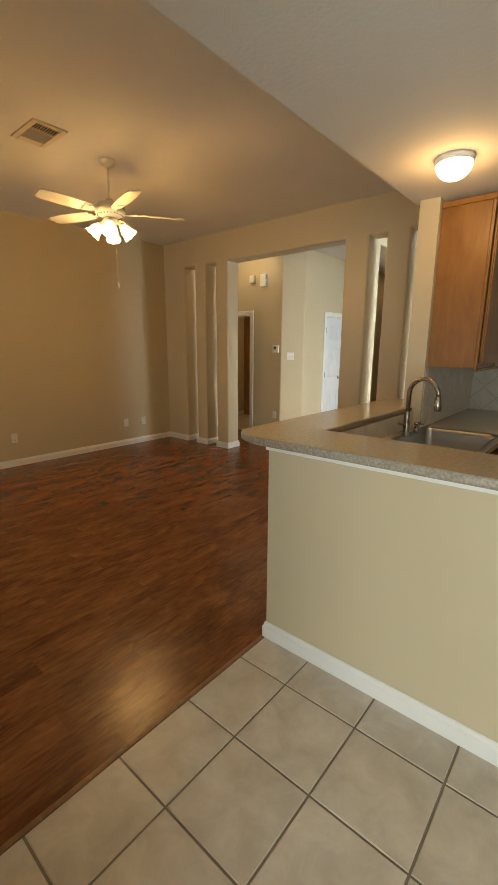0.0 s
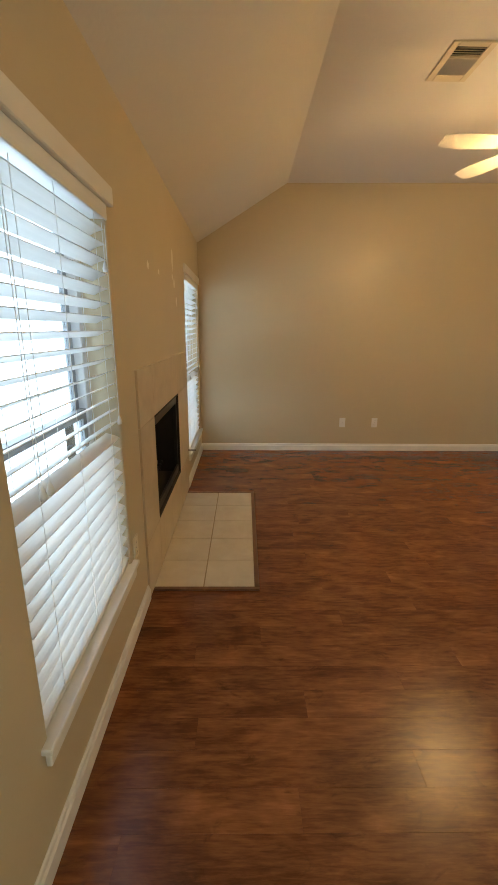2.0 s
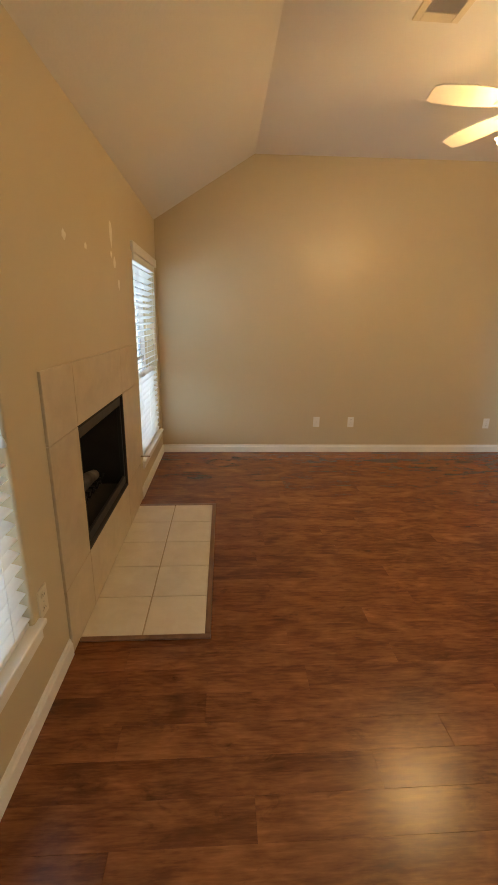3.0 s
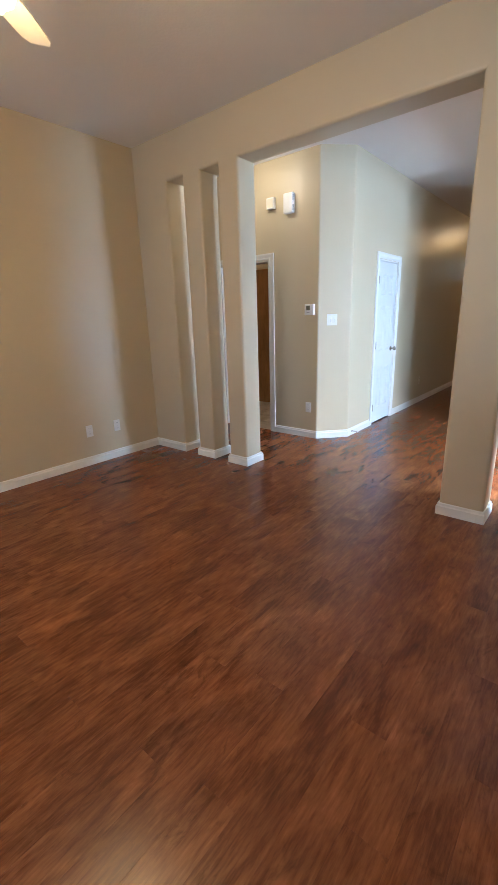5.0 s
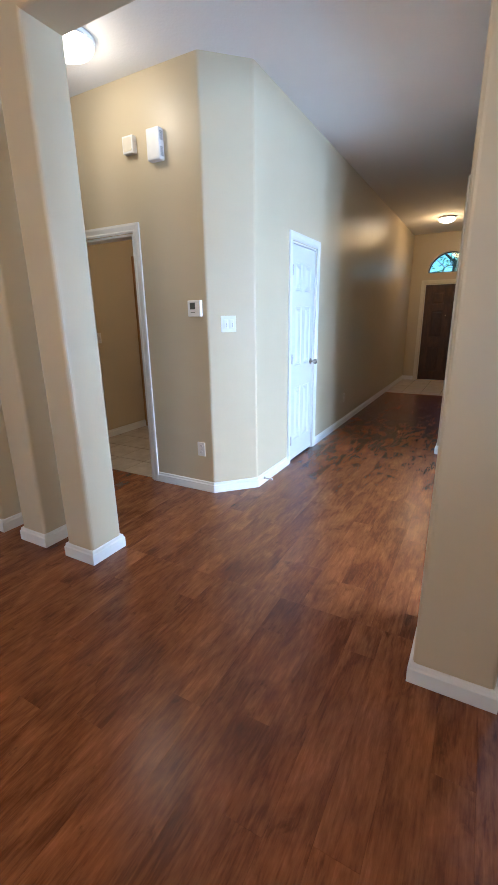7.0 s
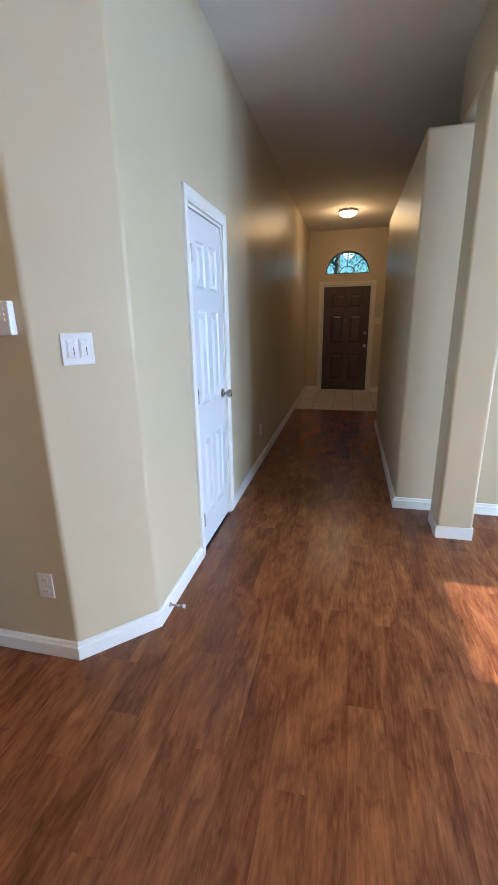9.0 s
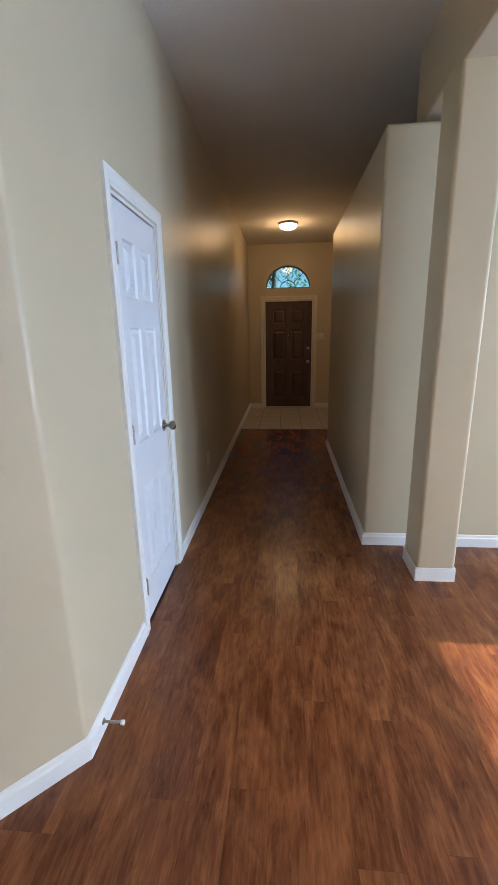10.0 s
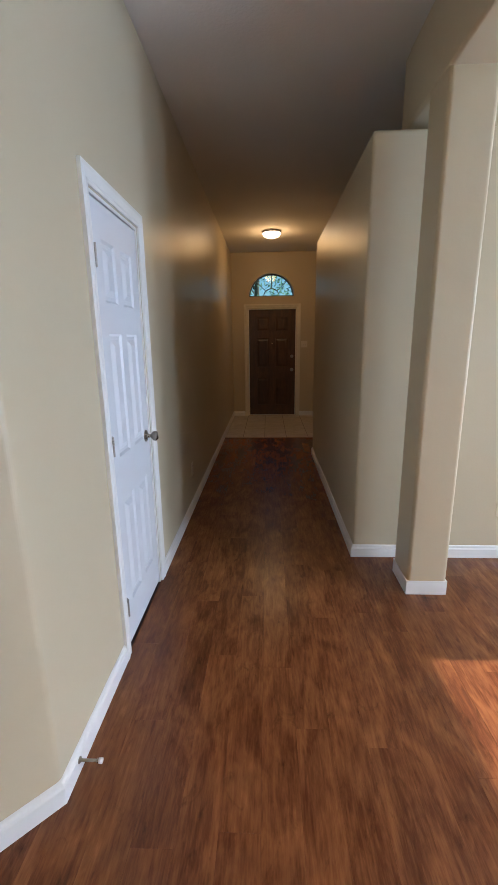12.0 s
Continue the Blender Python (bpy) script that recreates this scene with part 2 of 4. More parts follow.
COUNTEREDGE = material("mottled_counter_edge", (0.40, 0.35, 0.28), 0.3, second=(0.24, 0.205, 0.16), scale=110)
VENTMETAL = material("cream_vent_enamel", (0.66, 0.58, 0.44), 0.45)
# near-black colour that stands in for the shade inside the register
VENTDARK = material("vent_shade", (0.05, 0.04, 0.03), 0.9)
PATCH = material("spackle", (0.86, 0.82, 0.72), 0.8, scale=30)
GRASS = material("lawn", (0.07, 0.12, 0.035), 0.9, second=(0.11, 0.14, 0.05), scale=3, bump=0.6)
CONCRETE = material("patio_concrete", (0.42, 0.40, 0.37), 0.9, scale=4, bump=0.3)
LEAF = material("foliage", (0.09, 0.17, 0.08), 0.6, second=(0.12, 0.22, 0.12), scale=6)
BARK = material("bark", (0.12, 0.08, 0.05), 0.95, scale=14, bump=0.8)
BULBCORE = glowing("lit_bulb", (1.0, 0.80, 0.5), 10.0)
BULB = glowing("lit_frosted_glass", (1.0, 0.78, 0.46), 2.0)
DOME = glowing("lit_dome_glass", (1.0, 0.80, 0.50), 4.0)
KDOME = glowing("lit_kitchen_glass", (1.0, 0.82, 0.52), 4.0)

# ---- builders ----


def mesh_of(name, bm, mat, smooth=False):
    bmesh.ops.recalc_face_normals(bm, faces=bm.faces)
    me = bpy.data.meshes.new(name)
    bm.to_mesh(me)
    bm.free()
    me.materials.append(mat)
    if smooth:
        for p in me.polygons:
            p.use_smooth = True
    return me


def part(name, bm, mat, parent=None, label="", smooth=False):
    ob = new(name, mesh_of(name, bm, mat, smooth))
    if parent:
        ob.parent = parent
    return tagged(ob, label)


def structure(name, bm, mat, label, category, smooth=False):
    return tagged(part(name, bm, mat, None, "", smooth), label, category, kind="structure")


def empty(name, label, category, at=(0, 0, 0), turn=0, group="", kind=""):
    ob = new(name)
    ob.matrix_world = pose(*at, 0, 0, turn)
    return tagged(ob, label, category, group, kind)


def add_box(bm, x0, y0, z0, x1, y1, z1, bevel=0.0, seg=1):
    r = bmesh.ops.create_cube(bm, size=1)
    vs = r["verts"]
    for v in vs:
        v.co = Vector(((x0, x1)[v.co.x > 0], (y0, y1)[v.co.y > 0], (z0, z1)[v.co.z > 0]))
    if bevel:
        es = list({e for v in vs for e in v.link_edges})
        bmesh.ops.bevel(bm, geom=es, offset=bevel, segments=seg, affect="EDGES", profile=0.5)
    return bm


def box(*a, **k):
    return add_box(bmesh.new(), *a, **k)


def add_lathe(bm, profile, n=24, m=None):
    """Turns (radius, z) pairs about z."""
    m = m or Matrix()
    rings = []
    for r, z in profile:
        if r < 1e-6:
            rings.append([bm.verts.new(m @ Vector((0, 0, z)))])
        else:
            rings.append([bm.verts.new(m @ Vector((r * math.cos(2 * math.pi * i / n), r * math.sin(2 * math.pi * i / n), z))) for i in range(n)])
    for a, b in zip(rings, rings[1:]):
        for i in range(n):
            j = (i + 1) % n
            if len(a) == 1 and len(b) == 1:
                continue
            if len(a) == 1:
                bm.faces.new((a[0], b[i], b[j]))
            elif len(b) == 1:
                bm.faces.new((a[i], b[0], a[j]))
            else:
                bm.faces.new((a[i], b[i], b[j], a[j]))
    return bm


def lathe(profile, n=24, m=None):
    return add_lathe(bmesh.new(), profile, n, m)


def add_tube(bm, points, radius, n=10):
    pts = [Vector(p) for p in points]
    rings = []
    up = Vector((0.013, 0.7, 0.71))
    for i, p in enumerate(pts):
        d = (pts[min(i + 1, len(pts) - 1)] - pts[max(i - 1, 0)]).normalized()
        a = d.cross(up).normalized()
        b = d.cross(a)
        rr = radius[i] if isinstance(radius, (list, tuple)) else radius
        rings.append([bm.verts.new(p + rr * (math.cos(2 * math.pi * k / n) * a + math.sin(2 * math.pi * k / n) * b)) for k in range(n)])
    for r, s in zip(rings, rings[1:]):
        for k in range(n):
            bm.faces.new((r[k], r[(k + 1) % n], s[(k + 1) % n], s[k]))
    bm.faces.new(rings[0])
    bm.faces.new(rings[-1][::-1])
    return bm


def prism(outline, z0, z1):
    bm = bmesh.new()
    lo = [bm.verts.new((x, y, z0)) for x, y in outline]
    hi = [bm.verts.new((x, y, z1)) for x, y in outline]
    bm.faces.new(lo[::-1])
    bm.faces.new(hi)
    for i in range(len(outline)):
        j = (i + 1) % len(outline)
        bm.faces.new((lo[i], lo[j], hi[j], hi[i]))
    return bm


def round_edges(bm, choose, radius=0.02, seg=4):
    es = [e for e in bm.edges if e.is_manifold and e.calc_face_angle(0) > 0.5 and e.is_convex and choose((e.verts[0].co + e.verts[1].co) / 2, (e.verts[1].co - e.verts[0].co).normalized())]
    if es:
        bmesh.ops.bevel(bm, geom=es, offset=radius, segments=seg, affect="EDGES", profile=0.5)


def wall_bm(axis, near, far, start, end, top, openings=(), bottom=-0.02, radius=0.0):
    """A wall along axis 'x' or 'y' from start to end, between its two faces near and far, with rectangular
    openings (from, to, low, high) right through it and rounded corners at the openings."""
    us = sorted({start, end, *(u for o in openings for u in o[:2])})
    zs = sorted({bottom, top, *(z for o in openings for z in o[2:])})

    def solid(i, k):
        if not (0 <= i < len(us) - 1 and 0 <= k < len(zs) - 1):
            return False
        u, z = (us[i] + us[i + 1]) / 2, (zs[k] + zs[k + 1]) / 2
        return not any(o[0] < u < o[1] and o[2] < z < o[3] for o in openings)

    bm = bmesh.new()
    grid = {}

    def v(i, s, k):
        if (i, s, k) not in grid:
            d = (near, far)[s]
            grid[i, s, k] = bm.verts.new((us[i], d, zs[k]) if axis == "x" else (d, us[i], zs[k]))
        return grid[i, s, k]

    for i in range(len(us) - 1):
        for k in range(len(zs) - 1):
            if not solid(i, k):
                continue
            for s in (0, 1):
                bm.faces.new((v(i, s, k), v(i + 1, s, k), v(i + 1, s, k + 1), v(i, s, k + 1)))
            for di, a, b in ((-1, (i, k), (i, k + 1)), (1, (i + 1, k), (i + 1, k + 1))):
                if not solid(i + di, k):
                    bm.faces.new((v(a[0], 0, a[1]), v(b[0], 0, b[1]), v(b[0], 1, b[1]), v(a[0], 1, a[1])))
            for dk, a, b in ((-1, (i, k), (i + 1, k)), (1, (i, k + 1), (i + 1, k + 1))):
                if not solid(i, k + dk):
                    bm.faces.new((v(a[0], 0, a[1]), v(b[0], 0, b[1]), v(b[0], 1, b[1]), v(a[0], 1, a[1])))
    bmesh.ops.recalc_face_normals(bm, faces=bm.faces)
    bmesh.ops.dissolve_limit(bm, angle_limit=0.01, verts=bm.verts, edges=bm.edges)
    if radius:
        ends = (start, end)

        def inner(mid, d):
            u = mid.x if axis == "x" else mid.y
            return min(abs(u - e) for e in ends) > 1e-4 and bottom + 1e-4 < mid.z < top - 1e-4 and abs(d.y if axis == "x" else d.x) < 0.5

        round_edges(bm, inner, radius)
    return bm


def wall(name, *args, mat=PAINT, label="tan painted drywall wall", **kw):
    return structure(name, wall_bm(*args, **kw), mat, label, "wall")


def baseboard(points, closed=False, height=0.088, depth=0.015):
    """A moulded skirting along the foot of walls; the room lies to the left of the line."""
    pts = [Vector((x, y)) for x, y in points]
    count = len(pts)
    prof = [(-0.004, 0.001), (depth, 0.001), (depth, height * 0.72), (depth * 0.62, height * 0.80), (depth * 0.5, height * 0.95), (0.003, height), (-0.004, height)]
    bm = bmesh.new()
    rings = []
    for i, p in enumerate(pts):
        before = (p - pts[i - 1]).normalized() if closed or i > 0 else None
        after = (pts[(i + 1) % count] - p).normalized() if closed or i < count - 1 else None
        before, after = before or after, after or before
        n1, n2 = Vector((-before.y, before.x)), Vector((-after.y, after.x))
        n = (n1 + n2).normalized()
        n = n / max(0.3, n.dot(n1))
        rings.append([bm.verts.new((p.x + n.x * d, p.y + n.y * d, z)) for d, z in prof])
    pairs = list(zip(rings, rings[1:])) + ([(rings[-1], rings[0])] if closed else [])
    for a, b in pairs:
        for k in range(len(prof)):
            j = (k + 1) % len(prof)
            bm.faces.new((a[k], b[k], b[j], a[j]))
    if not closed:
        bm.faces.new(rings[0])
        bm.faces.new(rings[-1])
    return structure("baseboard", bm, TRIM, "white painted moulded wooden baseboard along the wall", "baseboard")


# ---- the large structure ----
SOUTH, WEST, NORTH = 0.054, -5.58, 4.675
NORTH2 = 4.905
TOP = 3.03
CLOSET = 5.905
HALL_L, HALL_R = -3.91, -2.65
FRONT = 13.40
KEDGE = -1.19
WIN1 = (-2.285, -1.415, 0.387, 1.93)
WIN2 = (-5.44, -4.43, 0.30, 1.95)
FIREBOX = (-3.80, -2.905, 0.325, 0.98)

wall("wall_west", "y", WEST - 0.2, WEST, -0.3, NORTH2, 3.3)
wall("wall_south", "x", SOUTH - 0.2, SOUTH, WEST - 0.1, -0.30, 3.3, [WIN1, WIN2, FIREBOX], radius=0.012)
wall("wall_nook_west", "y", -0.42, -0.30, -1.9, -0.06, 3.3)
wall("wall_nook_south", "x", -1.92, -1.80, -0.42, 2.42, 3.3, [(0.1, 1.9, 0.1, 2.05)])
wall("wall_kitchen_east", "y", 2.30, 2.42, -1.9, 4.9, 3.3)
wall("wall_kitchen_north", "x", NORTH + 0.004, NORTH2, -1.15, 2.42, 3.3)
SLOT_TOP = 2.65
OPEN = (-4.225, -2.44)
SLOTS = [(-5.105, -4.885), (-4.66, -4.445), (-2.155, -1.965), (-1.715, -1.545)]
wall("wall_north", "x", NORTH, NORTH2, WEST - 0.02, -1.10, 3.3,
     [(a, b, -0.02, SLOT_TOP) for a, b in SLOTS] + [(*OPEN, -0.02, SLOT_TOP)], radius=0.022,
     label="tan drywall screen wall with square columns and tall narrow slots")
wall("wall_kitchen_divider", "y", KEDGE + 0.045, -1.015, 3.28, NORTH + 0.05, 3.3, label="tan drywall partition end beside the kitchen cabinets")
wall("wall_kitchen_header", "y", KEDGE + 0.003, -1.06, -0.06, 3.30, 3.3, bottom=2.447, label="tan drywall header over the kitchen edge")

bm = bmesh.new()
for y, z in ((-0.2, 2.243), (1.04, 2.995), (NORTH + 0.1, TOP), (NORTH + 0.1, 3.4), (-0.2, 3.4)):
    for x in (WEST - 0.1, KEDGE + 0.02):
        bm.verts.new((x, y, z))
bm.verts.ensure_lookup_table()
vs = list(bm.verts)
for i in range(5):
    a, b = 2 * i, 2 * ((i + 1) % 5)
    bm.faces.new((vs[a], vs[a + 1], vs[b + 1], vs[b]))
bm.faces.new([vs[2 * i] for i in range(5)])
bm.faces.new([vs[2 * i + 1] for i in range(5)][::-1])
structure("ceiling_living", bm, CEILING, "vaulted off-white textured living room ceiling", "ceiling")
structure("ceiling_kitchen", box(KEDGE - 0.004, -1.95, 2.44, 2.42, NORTH + 0.05, 2.56), CEILING, "flat off-white lower kitchen ceiling", "ceiling")
structure("ceiling_hall", box(-7.0, NORTH2 - 0.05, TOP, 1.5, FRONT + 0.1, TOP + 0.15), CEILING, "high flat off-white hall ceiling", "ceiling")

# the hall
BATH = (-5.60, -4.835)
wall("wall_closet", "x", CLOSET, CLOSET + 0.12, -7.0, -4.31, 3.2, [(*BATH, -0.02, 2.035)])
bm = prism([(-4.31, CLOSET), (-4.172, CLOSET), (HALL_L, 6.175), (HALL_L, 6.4), (-4.03, 6.4), (-4.03, 6.22), (-4.22, CLOSET + 0.12), (-4.31, CLOSET + 0.12)], -0.02, 3.2)
bmesh.ops.recalc_face_normals(bm, faces=bm.faces)
round_edges(bm, lambda m, d: abs(d.z) > 0.9 and ((m.xy - Vector((-4.172, CLOSET))).length < 0.01 or (m.xy - Vector((HALL_L, 6.175))).length < 0.01), 0.012)
structure("wall_corner", bm, PAINT, "tan drywall chamfered wall corner of the hall", "wall")
CDOOR = (6.865, 7.475)
wall("wall_hall_left", "y", HALL_L, HALL_L - 0.12, 6.398, FRONT + 0.05, 3.2, [(*CDOOR, -0.02, 2.035)])
wall("wall_front", "x", FRONT, FRONT + 0.18, -4.2, -2.1, 2.26, [(-3.605, -2.685, -0.02, 2.045)], label="tan drywall entrance wall around the front door")
arch = [(-3.16 + 0.42 * math.cos(math.pi * k / 32), 2.26 + 0.405 * math.sin(math.pi * k / 32)) for k in range(33)]
ring = [(-2.1, 2.26)] + arch + [(-4.2, 2.26), (-4.2, 3.2), (-3.16, 3.2), (-2.1, 3.2)]
bm = bmesh.new()
sides = []
for y in (FRONT, FRONT + 0.18):
    a = [bm.verts.new((x, y, z)) for x, z in ring]
    top_mid, half = a[-2], 1 + 16
    bm.faces.new(a[:half + 1] + [top_mid, a[-1]])
    bm.faces.new(a[half:-1])
    sides.append(a)
for k in range(len(ring)):
    j = (k + 1) % len(ring)
    bm.faces.new((sides[0][k], sides[0][j], sides[1][j], sides[1][k]))
structure("wall_fanlight", bm, PAINT, "tan drywall with a half-round opening over the front door", "wall")
wall("wall_nook_end", "y", -7.0, -6.9, NORTH - 0.1, CLOSET + 0.1, 3.2)
wall("wall_hall_back", "x", NORTH, NORTH2, -7.0, WEST - 0.15, 3.2)
bm = box(HALL_R, 7.81, -0.02, 1.3, 10.5, 2.58)
round_edges(bm, lambda m, d: m.x < -2 or m.z > 2.5, 0.018)
structure("wall_hall_right", bm, PAINT, "tan drywall hall wall with a plant ledge on top", "wall")
wall("wall_foyer_right", "y", -2.34, -2.2, 10.45, FRONT + 0.05, 3.2)
wall("wall_ledge_back", "y", -1.2, -1.1, 8.0, 10.6, 3.2, bottom=2.5)
wall("wall_ledge_end", "x", 10.46, 10.6, -2.335, -1.1, 3.2, bottom=2.59, label="tan drywall end of the plant ledge")

# the dining room: a header on two pillars, an upper wall over the ledge, a double window to the east
bm = box(-2.43, NORTH2 - 0.02, 2.63, -2.195, 7.97, 3.1)
round_edges(bm, lambda m, d: abs(d.y) > 0.9 and m.z < 2.7, 0.018)
structure("beam", bm, PAINT, "tan drywall header beam between hall and dining room", "beam")
wall("wall_dining_upper", "x", 7.95, 8.07, -2.425, 1.3, 3.1, bottom=2.5)
for y0, y1 in ((NORTH2 - 0.03, 5.08), (7.365, 7.62)):
    bm = box(-2.425, y0, -0.02, -2.2, y1, 2.7)
    round_edges(bm, lambda m, d: abs(d.z) > 0.9, 0.02)
    structure("pillar", bm, PAINT, "square tan drywall pillar with rounded corners", "pillar")
DWIN = [(5.10, 5.985, 0.45, 2.3), (6.065, 6.92, 0.45, 2.3)]
wall("wall_dining_east", "y", 1.2, 1.38, NORTH, 8.1, 3.2, DWIN)

# bathroom behind the hall door
wall("wall_bath_west", "y", -6.4, -6.3, CLOSET + 0.1, 8.2, 3.0)
wall("wall_bath_north", "x", 7.9, 8.0, -6.4, HALL_L - 0.1, 3.0)
structure("ceiling_bath", box(-6.45, CLOSET + 0.06, 2.46, -4.25, 8.0, 2.56), CEILING, "off-white bathroom ceiling", "ceiling")

# grounds
bm = bmesh.new()
bmesh.ops.create_grid(bm, x_segments=2, y_segments=2, size=600)
ground = structure("ground", bm, GRASS, "green lawn around the house", "ground")
ground.location.z = -0.25
structure("slab", box(-7.0, -1.95, -0.2, 2.45, FRONT + 0.2, -0.02), CONCRETE, "concrete floor slab under the house", "floor")
structure("roof", box(-7.4, -0.4, 3.42, 2.8, 14.0, 3.55), CONCRETE, "plain roof over the house", "roof")

# made-up pale backdrop, so that the view through the living room windows looks bright
structure("backdrop_wall", box(-16, -4.3, -0.25, 7, -4.1, 3.4), material("pale_backdrop", (0.74, 0.76, 0.78), 0.7, scale=2, stretch=(0.2, 1, 8)), "plain pale backdrop wall added behind the house", "garden wall")

# baseboards; the room lies to the left of each line
B = baseboard
B([(WEST, NORTH), (WEST, SOUTH), (-4.275, SOUTH)])
B([(-2.56, SOUTH), (-0.35, SOUTH)])
B([(SLOTS[0][0], NORTH2), (SLOTS[0][0], NORTH), (WEST, NORTH)])
for a, b in ((SLOTS[0][1], SLOTS[1][0]), (SLOTS[1][1], OPEN[0]), (SLOTS[2][1], SLOTS[3][0])):
    B([(a, NORTH2), (b, NORTH2), (b, NORTH), (a, NORTH)], True)
B([(OPEN[1], NORTH2), (-2.425, NORTH2), (-2.425, 5.08), (-2.2, 5.08), (-2.2, NORTH2), (SLOTS[2][0], NORTH2), (SLOTS[2][0], NORTH), (OPEN[1], NORTH)], True)
B([(KEDGE + 0.045, 3.31), (KEDGE + 0.045, NORTH), (SLOTS[3][1], NORTH), (SLOTS[3][1], NORTH2), (1.2, NORTH2), (1.2, 7.81), (HALL_R, 7.81), (HALL_R, 10.5), (-2.34, 10.5), (-2.34, FRONT), (-2.615, FRONT)])
B([(-2.425, 7.365), (-2.425, 7.62), (-2.2, 7.62), (-2.2, 7.365)][::-1], True)
B([(-3.675, FRONT), (HALL_L, FRONT), (HALL_L, 7.545)])
B([(HALL_L, 6.795), (HALL_L, 6.175), (-4.172, CLOSET), (-4.765, CLOSET)])
B([(-5.67, CLOSET), (-6.9, CLOSET), (-6.9, NORTH2), (SLOTS[0][0], NORTH2)])
B([(KEDGE, 3.27), (KEDGE, 1.715), (2.3, 1.715)][::-1])
B([(-4.1, 7.9), (-6.3, 7.9), (-6.3, 6.03)])

# ---- floors: boards and tiles ----
floor = structure("floor", box(-7.0, 0.0, -0.02, 1.3, FRONT + 0.05, -0.006), UNDER, "glossy cherry-brown laminate plank floor", "floor")
kitchen_floor = structure("kitchen_floor", add_box(box(KEDGE, 0.03, -0.005, 2.3, NORTH, -0.002), -0.31, -1.9, -0.005, 2.3, 0.03, -0.002), GROUT, "beige ceramic tile floor with brown grout", "floor")
foyer_floor = structure("foyer_floor", box(HALL_L, 11.44, -0.005, -2.34, FRONT + 0.1, -0.002), GROUT, "beige ceramic tile floor inside the front door", "floor")
bath_floor = structure("bath_floor", box(-6.3, CLOSET + 0.02, -0.005, -4.24, 7.9, -0.002), GROUT, "cream ceramic tile bathroom floor", "floor")
piece_meshes = {}


def piece(name, parent, mat, x0, y0, x1, y1, z, thick, bevel):
    """A board or tile: one shared mesh for each size."""
    w, d = round(x1 - x0, 4), round(y1 - y0, 4)
    key = (name, mat.name, w, d, thick)
    if key not in piece_meshes:
        bm = bmesh.new()
        rings = []
        for inset, h in ((0, -thick), (0, -bevel), (bevel, 0)):
            rings.append([bm.verts.new((sx * (w / 2 - inset), sy * (d / 2 - inset), h)) for sx, sy in ((-1, -1), (1, -1), (1, 1), (-1, 1))])
        for a, b in zip(rings, rings[1:]):
            for i in range(4):
                bm.faces.new((a[i], a[(i + 1) % 4], b[(i + 1) % 4], b[i]))
        bm.faces.new(rings[-1])
        piece_meshes[key] = mesh_of(name, bm, mat)
    ob = new(name, piece_meshes[key])
    ob.location = ((x0 + x1) / 2, (y0 + y1) / 2, z)
    ob.parent = parent
    return ob


def boards(parent, x0, x1, y0, y1, rng, width=0.13, length=1.22):
    x, start = x0, 0
    while x < x1 - 0.01:
        xe = min(x + width, x1)
        start = (start + rng.choice((0.31, 0.43, 0.55, 0.74))) % length
        y = y0
        ye = y0 + length - start
        while y < y1 - 0.005:
            ye = min(ye, y1)
            if ye - y > 0.001:
                piece("plank", parent, FLOORWOOD, x + 0.0001, y + 0.0001, xe - 0.0001, ye - 0.0001, 0.0, 0.006, 0.0005)
            y, ye = ye, ye + length
        x = xe


def tiles(parent, mat, x0, x1, y0, y1, px, py, pitch, gap=0.008, bevel=0.0025):
    i = math.floor((x0 - px) / pitch)
    while px + i * pitch < x1:
        a, b = max(x0, px + i * pitch + gap / 2), min(x1, px + (i + 1) * pitch - gap / 2)
        j = math.floor((y0 - py) / pitch)
        while py + j * pitch < y1:
            c, d = max(y0, py + j * pitch + gap / 2), min(y1, py + (j + 1) * pitch - gap / 2)
            if b - a > 0.02 and d - c > 0.02:
                piece("tile", parent, mat, a, c, b, d, 0.002, 0.004, bevel)
            j += 1
        i += 1


# ---- doors ----


def local(parent, name, bm, mat, m, label="", smooth=False):
    ob = part(name, bm, mat, parent, label, smooth)
    ob.matrix_basis = m
    return ob


def add_panel(bm, x0, z0, x1, z1, face, out):
    """A raised and fielded panel on the plane y = face, rising towards out (+1 or -1)."""
    rings = []
    for inset, lift in ((0, 0.0), (0.010, -0.009), (0.026, -0.009), (0.052, 0.002)):
        rings.append([bm.verts.new((x, face + out * lift, z)) for x, z in ((x0 + inset, z0 + inset), (x1 - inset, z0 + inset), (x1 - inset, z1 - inset), (x0 + inset, z1 - inset))])
    for a, b in zip(rings, rings[1:]):
        for i in range(4):
            bm.faces.new((a[i], a[(i + 1) % 4], b[(i + 1) % 4], b[i]))
    bm.faces.new(rings[-1])
    return bm


